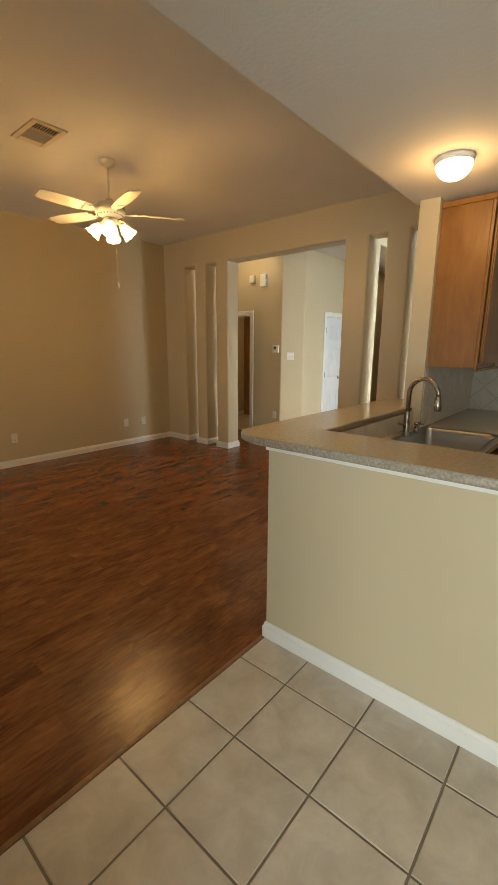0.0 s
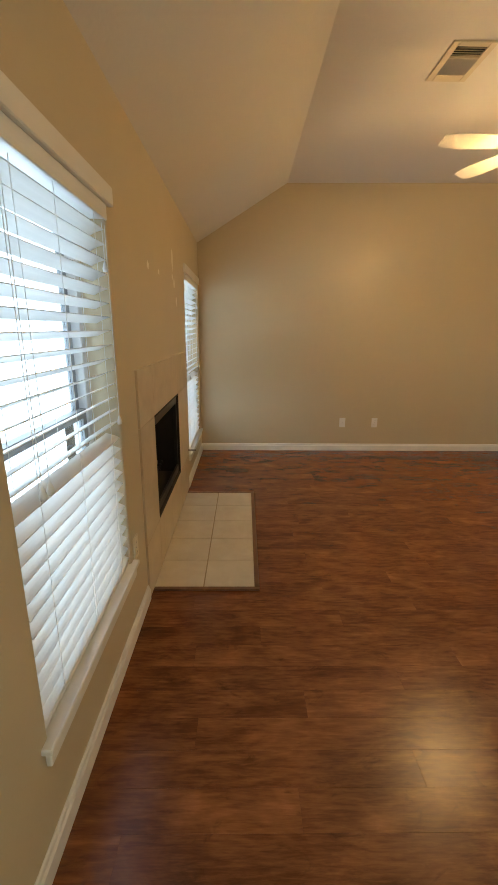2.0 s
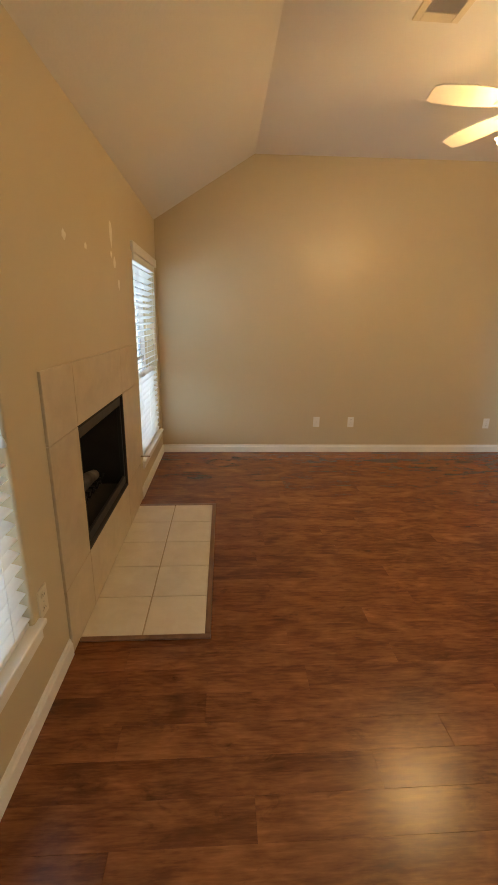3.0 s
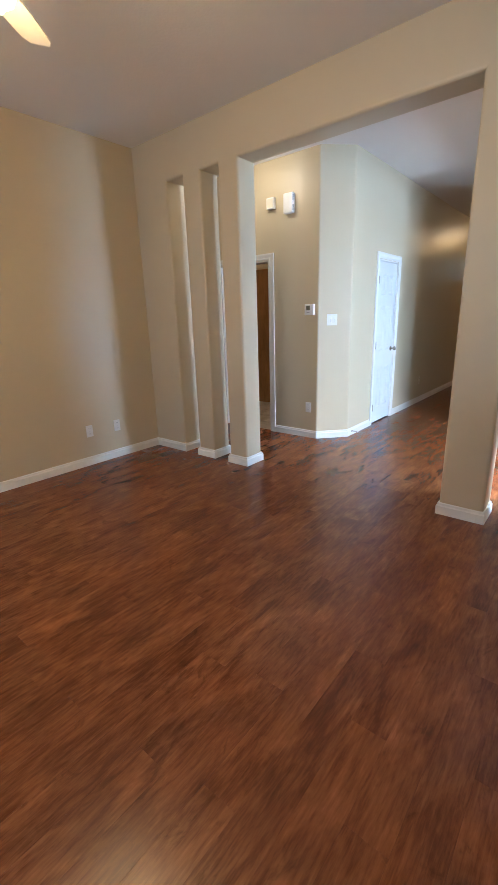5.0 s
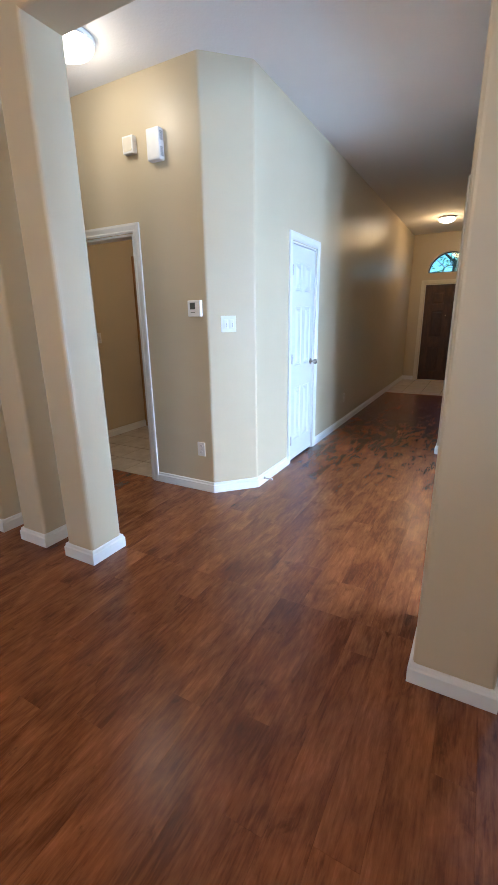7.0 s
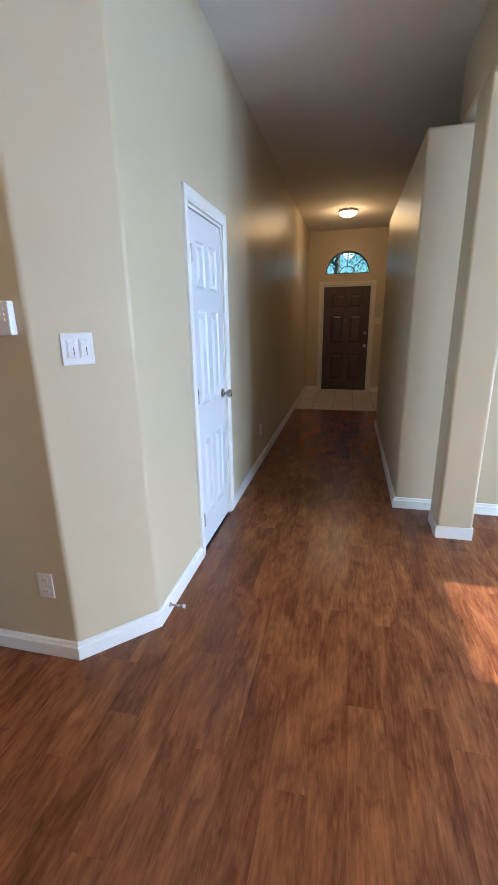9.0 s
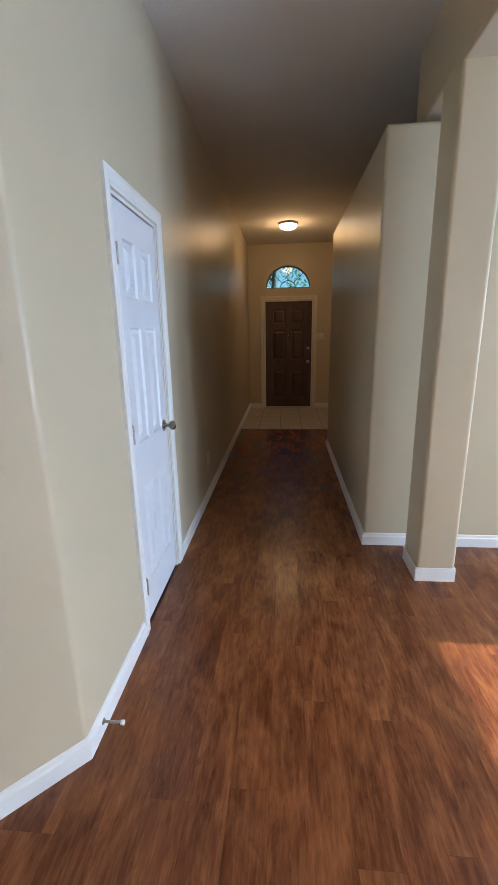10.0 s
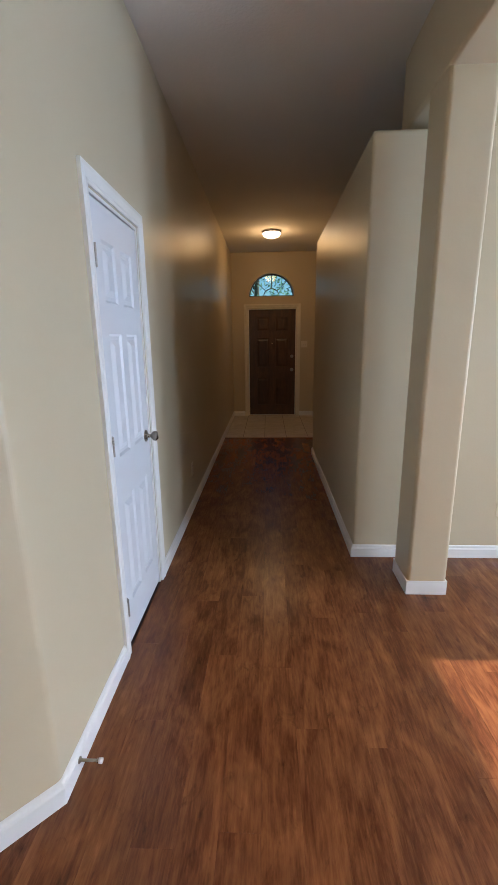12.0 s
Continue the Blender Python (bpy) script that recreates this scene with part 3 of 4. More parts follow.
def panel_door(parent, width, height, mat, thick=0.036, lift=0.018):
    """A six-panel leaf: stiles and rails round two short, two tall and two middle panels. Its front is at y = 0, facing -y."""
    stile = width * 0.165
    gap = width * 0.13
    col = [(stile, width / 2 - gap / 2), (width / 2 + gap / 2, width - stile)]
    rows = [(0.21, 0.74), (0.95, 1.50), (1.63, height - 0.14)]
    us = sorted({0, width, *(u for c in col for u in c)})
    zs = sorted({lift, height, *(z for r in rows for z in r)})
    bm = bmesh.new()
    for i in range(len(us) - 1):
        for k in range(len(zs) - 1):
            u, z = (us[i] + us[i + 1]) / 2, (zs[k] + zs[k + 1]) / 2
            if any(a < u < b for a, b in col) and any(a < z < b for a, b in rows):
                continue
            bm.faces.new([bm.verts.new(p) for p in ((us[i], 0, zs[k]), (us[i + 1], 0, zs[k]), (us[i + 1], 0, zs[k + 1]), (us[i], 0, zs[k + 1]))])
    bmesh.ops.remove_doubles(bm, verts=bm.verts, dist=1e-5)
    add_box(bm, 0, 0.012, lift, width, thick, height)
    for x in (0, width):
        bm.faces.new([bm.verts.new(p) for p in ((x, 0, lift), (x, 0.012, lift), (x, 0.012, height), (x, 0, height))])
    leaf = part("leaf", bm, mat, parent)
    for a, b in col:
        for c, d in rows:
            part("panel", add_panel(bmesh.new(), a, c, b, d, 0.0, -1), mat, leaf)
    return leaf


def knob_set(parent, x, z, mat=BRONZE, out=-1):
    m = Matrix.Translation((x, 0, z)) @ pose(0, 0, 0, 90 * -out, 0, 0)
    k = part("knob", lathe([(0.0, 0.0), (0.033, 0.0), (0.033, 0.004), (0.026, 0.008), (0.012, 0.011), (0.010, 0.03), (0.018, 0.036), (0.027, 0.047), (0.028, 0.058), (0.022, 0.067), (0.0, 0.07)], 24, m), mat, parent, "satin nickel door knob", True)
    return k


def hinge(parent, x, z, mat):
    bm = box(x - 0.016, -0.004, z - 0.045, x + 0.014, 0.002, z + 0.045, bevel=0.001)
    for i in range(5):
        add_lathe(bm, [(0, 0), (0.0065, 0), (0.0065, 0.017), (0, 0.017)], 10, Matrix.Translation((x, -0.007, z - 0.045 + 0.018 * i)))
    part("hinge", bm, mat, parent, "small metal door hinge")


def casing(parent, x0, x1, top, mat=TRIM, width=0.066, proud=0.017, wall_y=0.0, reveal=0.006):
    """Moulded trim round an opening: two legs and a head, mitred, in front of the plane y = wall_y."""
    prof = [(0, 0), (0, -proud * 0.55), (width * 0.18, -proud * 0.8), (width * 0.3, -proud * 0.62), (width * 0.75, -proud), (width, -proud * 0.9), (width, 0)]
    line = [(x0 - reveal, 0.0, -1, 0), (x0 - reveal, top + reveal, -1, 1), (x1 + reveal, top + reveal, 1, 1), (x1 + reveal, 0.0, 1, 0)]
    for i in range(3):
        bm = bmesh.new()
        ends = []
        for x, z, sx, sz in line[i:i + 2]:
            ends.append([bm.verts.new((x + sx * d, wall_y + y, z + sz * d)) for d, y in prof])
        a, b = ends
        for k in range(len(prof)):
            j = (k + 1) % len(prof)
            bm.faces.new((a[k], a[j], b[j], b[k]))
        bm.faces.new(a)
        bm.faces.new(b)
        part("casing", bm, mat, parent)


def jamb(parent, x0, x1, top, depth, mat=TRIM, thick=0.014):
    for a in ((x0, 0, 0.001, x0 + thick, depth, top), (x1 - thick, 0, 0.001, x1, depth, top), (x0 + thick, 0, top - thick, x1 - thick, depth, top)):
        part("jamb", box(*a), mat, parent)


door = empty("door_1", "closed white six-panel closet door in white casing", "door", (HALL_L, CDOOR[0], 0), 90, kind="structure")
w = CDOOR[1] - CDOOR[0]
jamb(door, 0, w, 2.035, 0.12)
casing(door, 0, w, 2.035, wall_y=-0.0005)
leaf = panel_door(door, w - 0.034, 2.016, DOORWHITE)
leaf.location = (0.017, 0.006, 0)
for z in (0.22, 1.02, 1.80):
    hinge(leaf, 0.006, z, BRONZE)
knob_set(leaf, w - 0.034 - 0.062, 0.955)

door = empty("door_2", "closed dark-stained six-panel front door with pale casing", "door", (-3.605, FRONT, 0), 0, kind="structure")
jamb(door, 0, 0.92, 2.045, 0.16, IVORY)
casing(door, 0, 0.92, 2.045, IVORY, 0.07, wall_y=-0.0005)
leaf = panel_door(door, 0.886, 2.027, DARKWOOD, 0.045)
leaf.location = (0.017, 0.03, 0)
knob_set(leaf, 0.886 - 0.065, 0.90, STEEL)
part("deadbolt", lathe([(0, 0), (0.03, 0), (0.028, 0.012), (0.012, 0.018), (0.0, 0.019)], 20, Matrix.Translation((0.886 - 0.065, 0, 1.155)) @ pose(0, 0, 0, 90)), STEEL, leaf, "round steel deadbolt", True)
part("peephole", lathe([(0, 0), (0.012, 0), (0.010, 0.005), (0.0, 0.006)], 14, Matrix.Translation((0.443, 0, 1.40)) @ pose(0, 0, 0, 90)), BRASS, leaf, "small brass peephole", True)
part("threshold", box(0.0, -0.02, 0.001, 0.92, 0.14, 0.014, bevel=0.004), BRASS, door)

door = empty("door_3", "open bathroom doorway with white painted casing", "door", (BATH[0], CLOSET, 0), 0, kind="structure")
jamb(door, 0, BATH[1] - BATH[0], 2.035, 0.12)
casing(door, 0, BATH[1] - BATH[0], 2.035, wall_y=-0.0005)

# ---- windows and blinds ----
structure_labels = "white vinyl double-hung window behind blinds"


def window(name, x0, x1, z0, z1, face, out, turn, label):
    """A double-hung window set in an opening; local x along the wall, local y outwards."""
    w, h = x1 - x0, z1 - z0
    win = empty(name, label, "window", face, turn, kind="structure")
    f = 0.045
    for a in ((0, 0, f, h), (w - f, 0, w, h), (f, 0, w - f, f), (f, h - f, w - f, h)):
        part("window_frame", box(a[0], 0.12, a[1], a[2], 0.19, a[3], bevel=0.003), VINYL, win)
    mid = h * 0.48
    for low, high, y in ((f, mid + 0.02, 0.128), (mid - 0.02, h - f, 0.155)):
        sash = part("sash", box(f, y, low, f + 0.035, y + 0.022, high), SASH, win, "grey metal sash")
        add = bmesh.new()
        add_box(add, w - f - 0.035, y, low, w - f, y + 0.022, high)
        add_box(add, f + 0.035, y, low, w - f - 0.035, y + 0.022, low + 0.035)
        add_box(add, f + 0.035, y, high - 0.035, w - f - 0.035, y + 0.022, high)
        part("sash_rail", add, SASH, win)
        g = part("pane", box(f + 0.035, y + 0.009, low + 0.035, w - f - 0.035, y + 0.013, high - 0.035), GLASS, win)
        g.visible_shadow = False
    return win


def blinds(x0, x1, z0, z1, y, tilt, rng, label):
    """Two-inch slats hung from a head rail, with ladder cords, a bottom rail and pull cords."""
    b = empty("window_blind", label, "blind", ((x0 + x1) / 2, y, z0), 0)
    w, h = x1 - x0 - 0.016, z1 - z0
    pitch = 0.0535
    part("headrail", box(-w / 2, -0.025, h - 0.055, w / 2, 0.032, h - 0.004, bevel=0.003), BLIND, b)
    part("valance", box(-w / 2 - 0.003, 0.034, h - 0.060, w / 2 + 0.003, 0.044, h - 0.003, bevel=0.003), BLIND, b, "ivory blind valance")
    count = int((h - 0.12) / pitch) + 1
    me = None
    for i in range(count):
        if me is None:
            bm = bmesh.new()
            lo, hi = [], []
            for k in range(7):
                u = -1 + k / 3
                crown = 0.0028 * (1 - u * u)
                for side, row in ((-w / 2, lo), (w / 2, hi)):
                    row.append((bm.verts.new((side, u * 0.031, crown - 0.0014)), bm.verts.new((side, u * 0.031, crown + 0.0014))))
            for k in range(6):
                for s in (0, 1):
                    bm.faces.new((lo[k][s], lo[k + 1][s], hi[k + 1][s], hi[k][s]))
                bm.faces.new((lo[k][0], lo[k + 1][0], lo[k + 1][1], lo[k][1]))
                bm.faces.new((hi[k][0], hi[k + 1][0], hi[k + 1][1], hi[k][1]))
            for k in (0, 6):
                bm.faces.new((lo[k][0], lo[k][1], hi[k][1], hi[k][0]))
            me = mesh_of("slat", bm, BLIND)
        s = new("slat", me)
        s.parent = b
        lowpart = i < count * 0.42
        s.matrix_basis = pose(rng.uniform(-0.002, 0.002), 0, 0.045 + i * pitch, -(tilt + 4 if lowpart else tilt - 35) + rng.uniform(-2.0, 2.0), rng.uniform(-0.25, 0.25), 0)
    part("bottom_rail", box(-w / 2, -0.026, 0.004, w / 2, 0.026, 0.022, bevel=0.004), BLIND, b)
    for x in (-w * 0.36, w * 0.02, w * 0.36):
        bm = bmesh.new()
        for yy in (-0.033, 0.033):
            add_tube(bm, [(x, yy, 0.02), (x, yy, h - 0.06)], 0.0011, 5)
        part("ladder_cord", bm, BLIND, b)
    for x, z in ((w * 0.36, h * 0.44), (w * 0.31, h * 0.44), (-w * 0.43, h * 0.86), (-w * 0.47, h * 0.47)):
        c = part("pull_cord", add_tube(bmesh.new(), [(x, 0.04, h - 0.08), (x, 0.042, z)], 0.0012, 5), BLIND, b)
        part("tassel", lathe([(0.0, 0.0), (0.009, 0.002), (0.011, 0.012), (0.006, 0.03), (0.003, 0.038), (0, 0.039)], 12, Matrix.Translation((x, 0.042, z - 0.036))), BLIND, c, "ivory cord tassel", True)
    return b


rng = random.Random(8)
for i, (x0, x1, z0, z1) in enumerate((WIN1, WIN2)):
    win = window("window_%d" % (i + 1), x0, x1, z0, z1, (x1, SOUTH, z0), 0, 180, structure_labels)
    w = x1 - x0
    part("window_sill", box(-0.045, -0.03, -0.02, w + 0.045, 0.115, 0.0015, bevel=0.006, seg=2), TRIM, win, "white painted window stool")
    part("apron", box(-0.03, -0.016, -0.075, w + 0.03, 0.002, -0.0225, bevel=0.004), TRIM, win)
    bm = box(-0.045, -0.022, z1 - z0 - 0.004, w + 0.045, 0.002, z1 - z0 + 0.066, bevel=0.004)
    part("head_casing", bm, TRIM, win, "tan painted window head board")
    blinds(x0, x1, z0 + 0.002, z1 - 0.002, SOUTH - 0.036, 13, rng, "open ivory two-inch slatted blind in the window")
for i, (y0, y1, z0, z1) in enumerate(DWIN):
    win = window("window_%d" % (i + 3), y0, y1, z0, z1, (1.2, y1, z0), 0, -90, "white vinyl double-hung dining room window")
    part("window_sill", box(-0.04, -0.04, -0.02, y1 - y0 + 0.04, 0.115, 0.0015, bevel=0.005), TRIM, win)

# half-round fanlight over the front door
fl = empty("window_5", "half-round fanlight with dark muntins over the front door", "window", (-3.16, FRONT, 2.262), 0, kind="structure")
RX, RZ = 0.42, 0.405


def arc_points(rx, rz, n=32):
    return [(rx * math.cos(math.pi * i / n), rz * math.sin(math.pi * i / n)) for i in range(n + 1)]


def half_ring(rx, rz, t, y0, y1):
    bm = bmesh.new()
    o, s = arc_points(rx, rz), arc_points(rx - t, rz - t)
    vo = [[bm.verts.new((x, y, z)) for x, z in o] for y in (y0, y1)]
    vi = [[bm.verts.new((x, y, z)) for x, z in s] for y in (y0, y1)]
    for k in range(len(o) - 1):
        bm.faces.new((vo[0][k], vo[0][k + 1], vi[0][k + 1], vi[0][k]))
        bm.faces.new((vo[1][k], vo[1][k + 1], vi[1][k + 1], vi[1][k]))
        bm.faces.new((vo[0][k], vo[0][k + 1], vo[1][k + 1], vo[1][k]))
        bm.faces.new((vi[0][k], vi[0][k + 1], vi[1][k + 1], vi[1][k]))
    for k in (0, len(o) - 1):
        bm.faces.new((vo[0][k], vi[0][k], vi[1][k], vo[1][k]))
    return bm


MUNTIN = material("dark_muntin", (0.10, 0.13, 0.13), 0.5)
part("window_frame", half_ring(RX, RZ, 0.022, 0.10, 0.15), MUNTIN, fl)
part("hub_ring", half_ring(0.155, 0.15, 0.014, 0.11, 0.135), MUNTIN, fl)
part("bottom_bar", box(-RX, 0.10, -0.001, RX, 0.15, 0.02), MUNTIN, fl)
for a in (45, 90, 135):
    c, s = math.cos(radians(a)), math.sin(radians(a))
    part("muntin", add_tube(bmesh.new(), [(0.148 * c, 0.122, 0.145 * s), (RX * 0.97 * c, 0.122, RZ * 0.97 * s)], 0.0075, 6), MUNTIN, fl)
bm = bmesh.new()
ring = [bm.verts.new((x, 0.125, z)) for x, z in arc_points(RX - 0.01, RZ - 0.01)]
bm.faces.new(ring)
r = bmesh.ops.extrude_face_region(bm, geom=bm.faces[:])
for v in r["geom"]:
    if isinstance(v, bmesh.types.BMVert):
        v.co.y += 0.004
g = part("pane", bm, glass("teal_tinted_glass", (0.50, 0.86, 0.92)), fl)
g.visible_shadow = False

# ---- fireplace ----
fire = empty("fireplace", "black metal fireplace insert in a tan tiled surround", "fireplace", (-3.4, SOUTH, 0))
S0, S1, ST = -4.265, -2.565, 1.275
xs, zs = [S0, FIREBOX[0], FIREBOX[1], S1], [0.004, FIREBOX[2], FIREBOX[3], ST]
for i in range(3):
    for k in range(3):
        if i == 1 and k == 1:
            continue
        part("surround_tile", box(xs[i] + 3.4 + 0.001, -0.003, zs[k] + 0.001, xs[i + 1] + 3.4 - 0.001, 0.012, zs[k + 1] - 0.001, bevel=0.002), SURROUND, fire)
x0, x1, z0, z1 = FIREBOX[0] + 3.4, FIREBOX[1] + 3.4, FIREBOX[2], FIREBOX[3]
bm = bmesh.new()
for a in ((x0, -0.5, z0, x0 + 0.012, 0.010, z1), (x1 - 0.012, -0.5, z0, x1, 0.010, z1), (x0 + 0.012, -0.5, z0, x1 - 0.012, 0.010, z0 + 0.012), (x0 + 0.012, -0.5, z1 - 0.012, x1 - 0.012, 0.010, z1), (x0, -0.52, z0, x1, -0.5, z1)):
    add_box(bm, *a)
part("firebox", bm, SOOT, fire, "sooty dark firebox")
for z in (z0 + 0.02, z1 - 0.075):
    lv = part("louver", box(x0 + 0.014, -0.02, z, x1 - 0.014, -0.004, z + 0.055, bevel=0.003), BLACK, fire, "black metal louver strip")
for a, b in ((x0 + 0.014, x0 + 0.034), (x1 - 0.034, x1 - 0.014)):
    part("door_stile", box(a, -0.03, z0 + 0.078, b, -0.006, z1 - 0.078, bevel=0.002), BLACK, fire)
bm = bmesh.new()
for k in range(7):
    x = x0 + 0.2 + k * 0.075
    add_tube(bm, [(x, -0.1, z0 + 0.16), (x, -0.12, z0 + 0.09), (x, -0.38, z0 + 0.09)], 0.008, 6)
add_tube(bm, [(x0 + 0.15, -0.14, z0 + 0.085), (x1 - 0.15, -0.14, z0 + 0.085)], 0.009, 6)
part("grate", bm, BLACK, fire, "black iron log grate")
LOGMAT = material("grey_ash_log", (0.16, 0.14, 0.12), 0.95, scale=12, second=(0.06, 0.05, 0.045), bump=0.7, bump_scale=30)
for k, (a, b) in enumerate((((-0.27, -0.18, 0.125), (0.25, -0.25, 0.13)), ((-0.2, -0.3, 0.13), (0.29, -0.17, 0.19)))):
    pts = [Vector(a).lerp(Vector(b), t / 6) + Vector((0, 0, 0.01 * math.sin(t * 2 + k))) for t in range(7)]
    part("log", add_tube(bmesh.new(), [p + Vector((0.0, 0, z0)) for p in pts], [0.035, 0.042, 0.04, 0.044, 0.038, 0.04, 0.033], 10), LOGMAT, fire, "grey charred ceramic log", True)
part("gas_key", add_tube(bmesh.new(), [(-0.93, 0.0, 0.36), (-0.93, 0.075, 0.36)], 0.007, 8), BRONZE, fire, "small metal gas valve key")

hearth = empty("hearth", "flush cream tiled hearth edged with a brown wooden strip", "hearth", (-3.4, SOUTH, 0))
HX0, HX1, HY = -4.12, -2.66, 0.60
part("mortar_bed", box(HX0 + 3.4, 0.0, 0.001, HX1 + 3.4, HY, 0.007), HGROUT, hearth)
n = 5
tw = (HX1 - HX0) / n
for i in range(n):
    for j, (a, b) in enumerate(((0.013, 0.296), (0.304, HY - 0.002))):
        piece("tile", hearth, HEARTH, HX0 + 3.4 + i * tw + 0.0016, a, HX0 + 3.4 + (i + 1) * tw - 0.0016, b, 0.0105, 0.005, 0.002)
for a in ((HX0 - 0.028, 0.016, HX0, HY + 0.028), (HX1, 0.016, HX1 + 0.028, HY + 0.028), (HX0, HY, HX1, HY + 0.028)):
    part("edge_strip", box(a[0] + 3.4, a[1], 0.001, a[2] + 3.4, a[3], 0.013, bevel=0.003), TRANSITION, hearth)

# dabs of filler on the wall over the fireplace
for k, (x, z, w, h) in enumerate(((-2.99, 1.81, 0.035, 0.03), (-3.29, 1.81, 0.03, 0.022), (-3.82, 1.96, 0.045, 0.10), (-3.87, 1.80, 0.04, 0.05), (-3.80, 1.84, 0.03, 0.03), (-3.95, 1.68, 0.04, 0.05))):
    r = random.Random(k + 3)
    bm = bmesh.new()
    ring = [bm.verts.new((w * 0.72 * math.cos(a * 0.5236) * r.uniform(0.6, 1.15), 0.0016, h * 0.72 * math.sin(a * 0.5236) * r.uniform(0.6, 1.15))) for a in range(12)]
    c = bm.verts.new((0, 0.003, 0))
    base = [bm.verts.new((v.co.x * 1.1, -0.001, v.co.z * 1.1)) for v in ring]
    for i in range(12):
        bm.faces.new((ring[i], ring[(i + 1) % 12], c))
        bm.faces.new((base[i], base[(i + 1) % 12], ring[(i + 1) % 12], ring[i]))
    ob = part("filler_patch", bm, PATCH)
    ob.location = (x, SOUTH, z)
    tagged(ob, "pale dab of wall filler on the tan wall", "wall filler", "filler dabs over the fireplace")

# ---- outlets, switches and wall boxes ----


def plate_base(name, label, category, w, h, mat):
    ob = empty(name, label, category)
    part("plate", box(-w / 2, -0.006, -h / 2, w / 2, 0.001, h / 2, bevel=0.0025, seg=2), mat, ob)
    return ob


def outlet(at, turn, mat=PLASTIC, blank=False, label="white duplex wall outlet with cover plate", group="wall outlets"):
    ob = plate_base("wall_outlet", label, "outlet", 0.072, 0.118, mat)
    if not blank:
        for z in (-0.028, 0.028):
            f = part("socket", lathe([(0, 0), (0.0165, 0), (0.0165, 0.0018), (0, 0.002)], 20, Matrix.Translation((0, -0.0062, z)) @ pose(0, 0, 0, 90)), mat, ob)
            bm = bmesh.new()
            for x in (-0.006, 0.006):
                add_box(bm, x - 0.001, -0.0088, z - 0.003, x + 0.001, -0.0078, z + 0.006)
            part("slot", bm, SCREEN, f)
    part("screw", lathe([(0, 0), (0.003, 0), (0.002, 0.001), (0, 0.0012)], 10, Matrix.Translation((0, -0.0061, 0)) @ pose(0, 0, 0, 90)), STEEL, ob)
    tagged(ob, group=group)
    ob.matrix_world = pose(*at, 0, 0, turn)
    return ob


# a plate's front is local -y: turn 90 faces +x, 180 faces +y, 0 faces -y
for y, z, blank in ((1.805, 0.36, True), (2.205, 0.36, False), (3.825, 0.35, False), (4.144, 0.345, False)):
    outlet((WEST, y, z), 90, blank=blank, label="white blank cover plate low on the tan wall" if blank else "white duplex outlet low on the tan wall", group="living room outlets")
outlet((-2.37, SOUTH, 0.43), 180, IVORY, label="ivory wall outlet beside the window")
outlet((-4.285, CLOSET, 0.365), 0, label="white duplex outlet under the thermostat")
outlet((HALL_L, 8.68, 0.36), 90, IVORY, label="ivory duplex outlet in the hall")
outlet((-1.68, 7.81, 0.36), 0, IVORY, label="ivory duplex outlet on the dining wall")


def switches(at, turn, count, mat=PLASTIC, label="white double rocker light switch plate"):
    w = 0.07 + 0.046 * (count - 1)
    ob = plate_base("light_switch", label, "light switch", w, 0.118, mat)
    for i in range(count):
        x = (i - (count - 1) / 2) * 0.046
        f = part("rocker_frame", box(x - 0.018, -0.008, -0.035, x + 0.018, -0.0055, 0.035, bevel=0.001), mat, ob)
        bm = box(x - 0.014, -0.0105, -0.030, x + 0.014, -0.0075, 0.030, bevel=0.0015)
        part("rocker", bm, mat, f)
        part("dimmer_slot", box(x + 0.006, -0.0112, -0.022, x + 0.0085, -0.0104, 0.006), SCREEN, f)
    ob.matrix_world = pose(*at, 0, 0, turn)
    return ob


CH = math.degrees(math.atan2(6.175 - CLOSET, HALL_L + 4.172))
switches((-4.062, 6.0185, 1.355), CH, 2, label="white double dimmer switch plate on the chamfered wall")
switches((-2.535, FRONT, 1.38), 0, 2, IVORY, "ivory double switch plate beside the front door")
switches((-6.3, 6.75, 1.2), 90, 2, PLASTIC, "white switch plate inside the bathroom")

th = empty("thermostat", "white wall thermostat with a small grey display", "thermostat", (-4.272, CLOSET, 1.47))
part("body", box(-0.058, -0.03, -0.058, 0.058, 0.001, 0.058, bevel=0.006, seg=2), PLASTIC, th)
LCD = material("grey_lcd", (0.12, 0.125, 0.11), 0.2)
part("display", box(-0.035, -0.0312, -0.006, 0.012, -0.0295, 0.042, bevel=0.001), LCD, th, "grey liquid crystal display")
for z in (0.03, 0.012, -0.006):
    part("button", box(0.026, -0.0325, z - 0.005, 0.040, -0.0295, z + 0.005, bevel=0.001), PLASTIC, th)
part("label_bar", box(-0.03, -0.0308, -0.03, 0.008, -0.0298, -0.026), LCD, th)

bx = empty("alarm_sounder", "small white square sounder box high on the wall", "alarm box", (-4.775, CLOSET, 2.605))
part("body", box(-0.05, -0.045, -0.056, 0.05, 0.001, 0.056, bevel=0.006, seg=2), PLASTIC, bx)
part("grille", box(-0.038, -0.0475, -0.043, 0.038, -0.0445, 0.043, bevel=0.002), IVORY, bx)
bx = empty("door_chime", "white rectangular door chime with side slots", "door chime", (-4.535, CLOSET, 2.565))
part("body", box(-0.058, -0.055, -0.098, 0.058, 0.001, 0.098, bevel=0.010, seg=3), PLASTIC, bx)
for base_z in (0.045, -0.05):
    for k in range(6):
        part("slot", box(0.0565, -0.046, base_z - 0.025 + k * 0.01, 0.0595, -0.016, base_z - 0.021 + k * 0.01), LCD, bx)


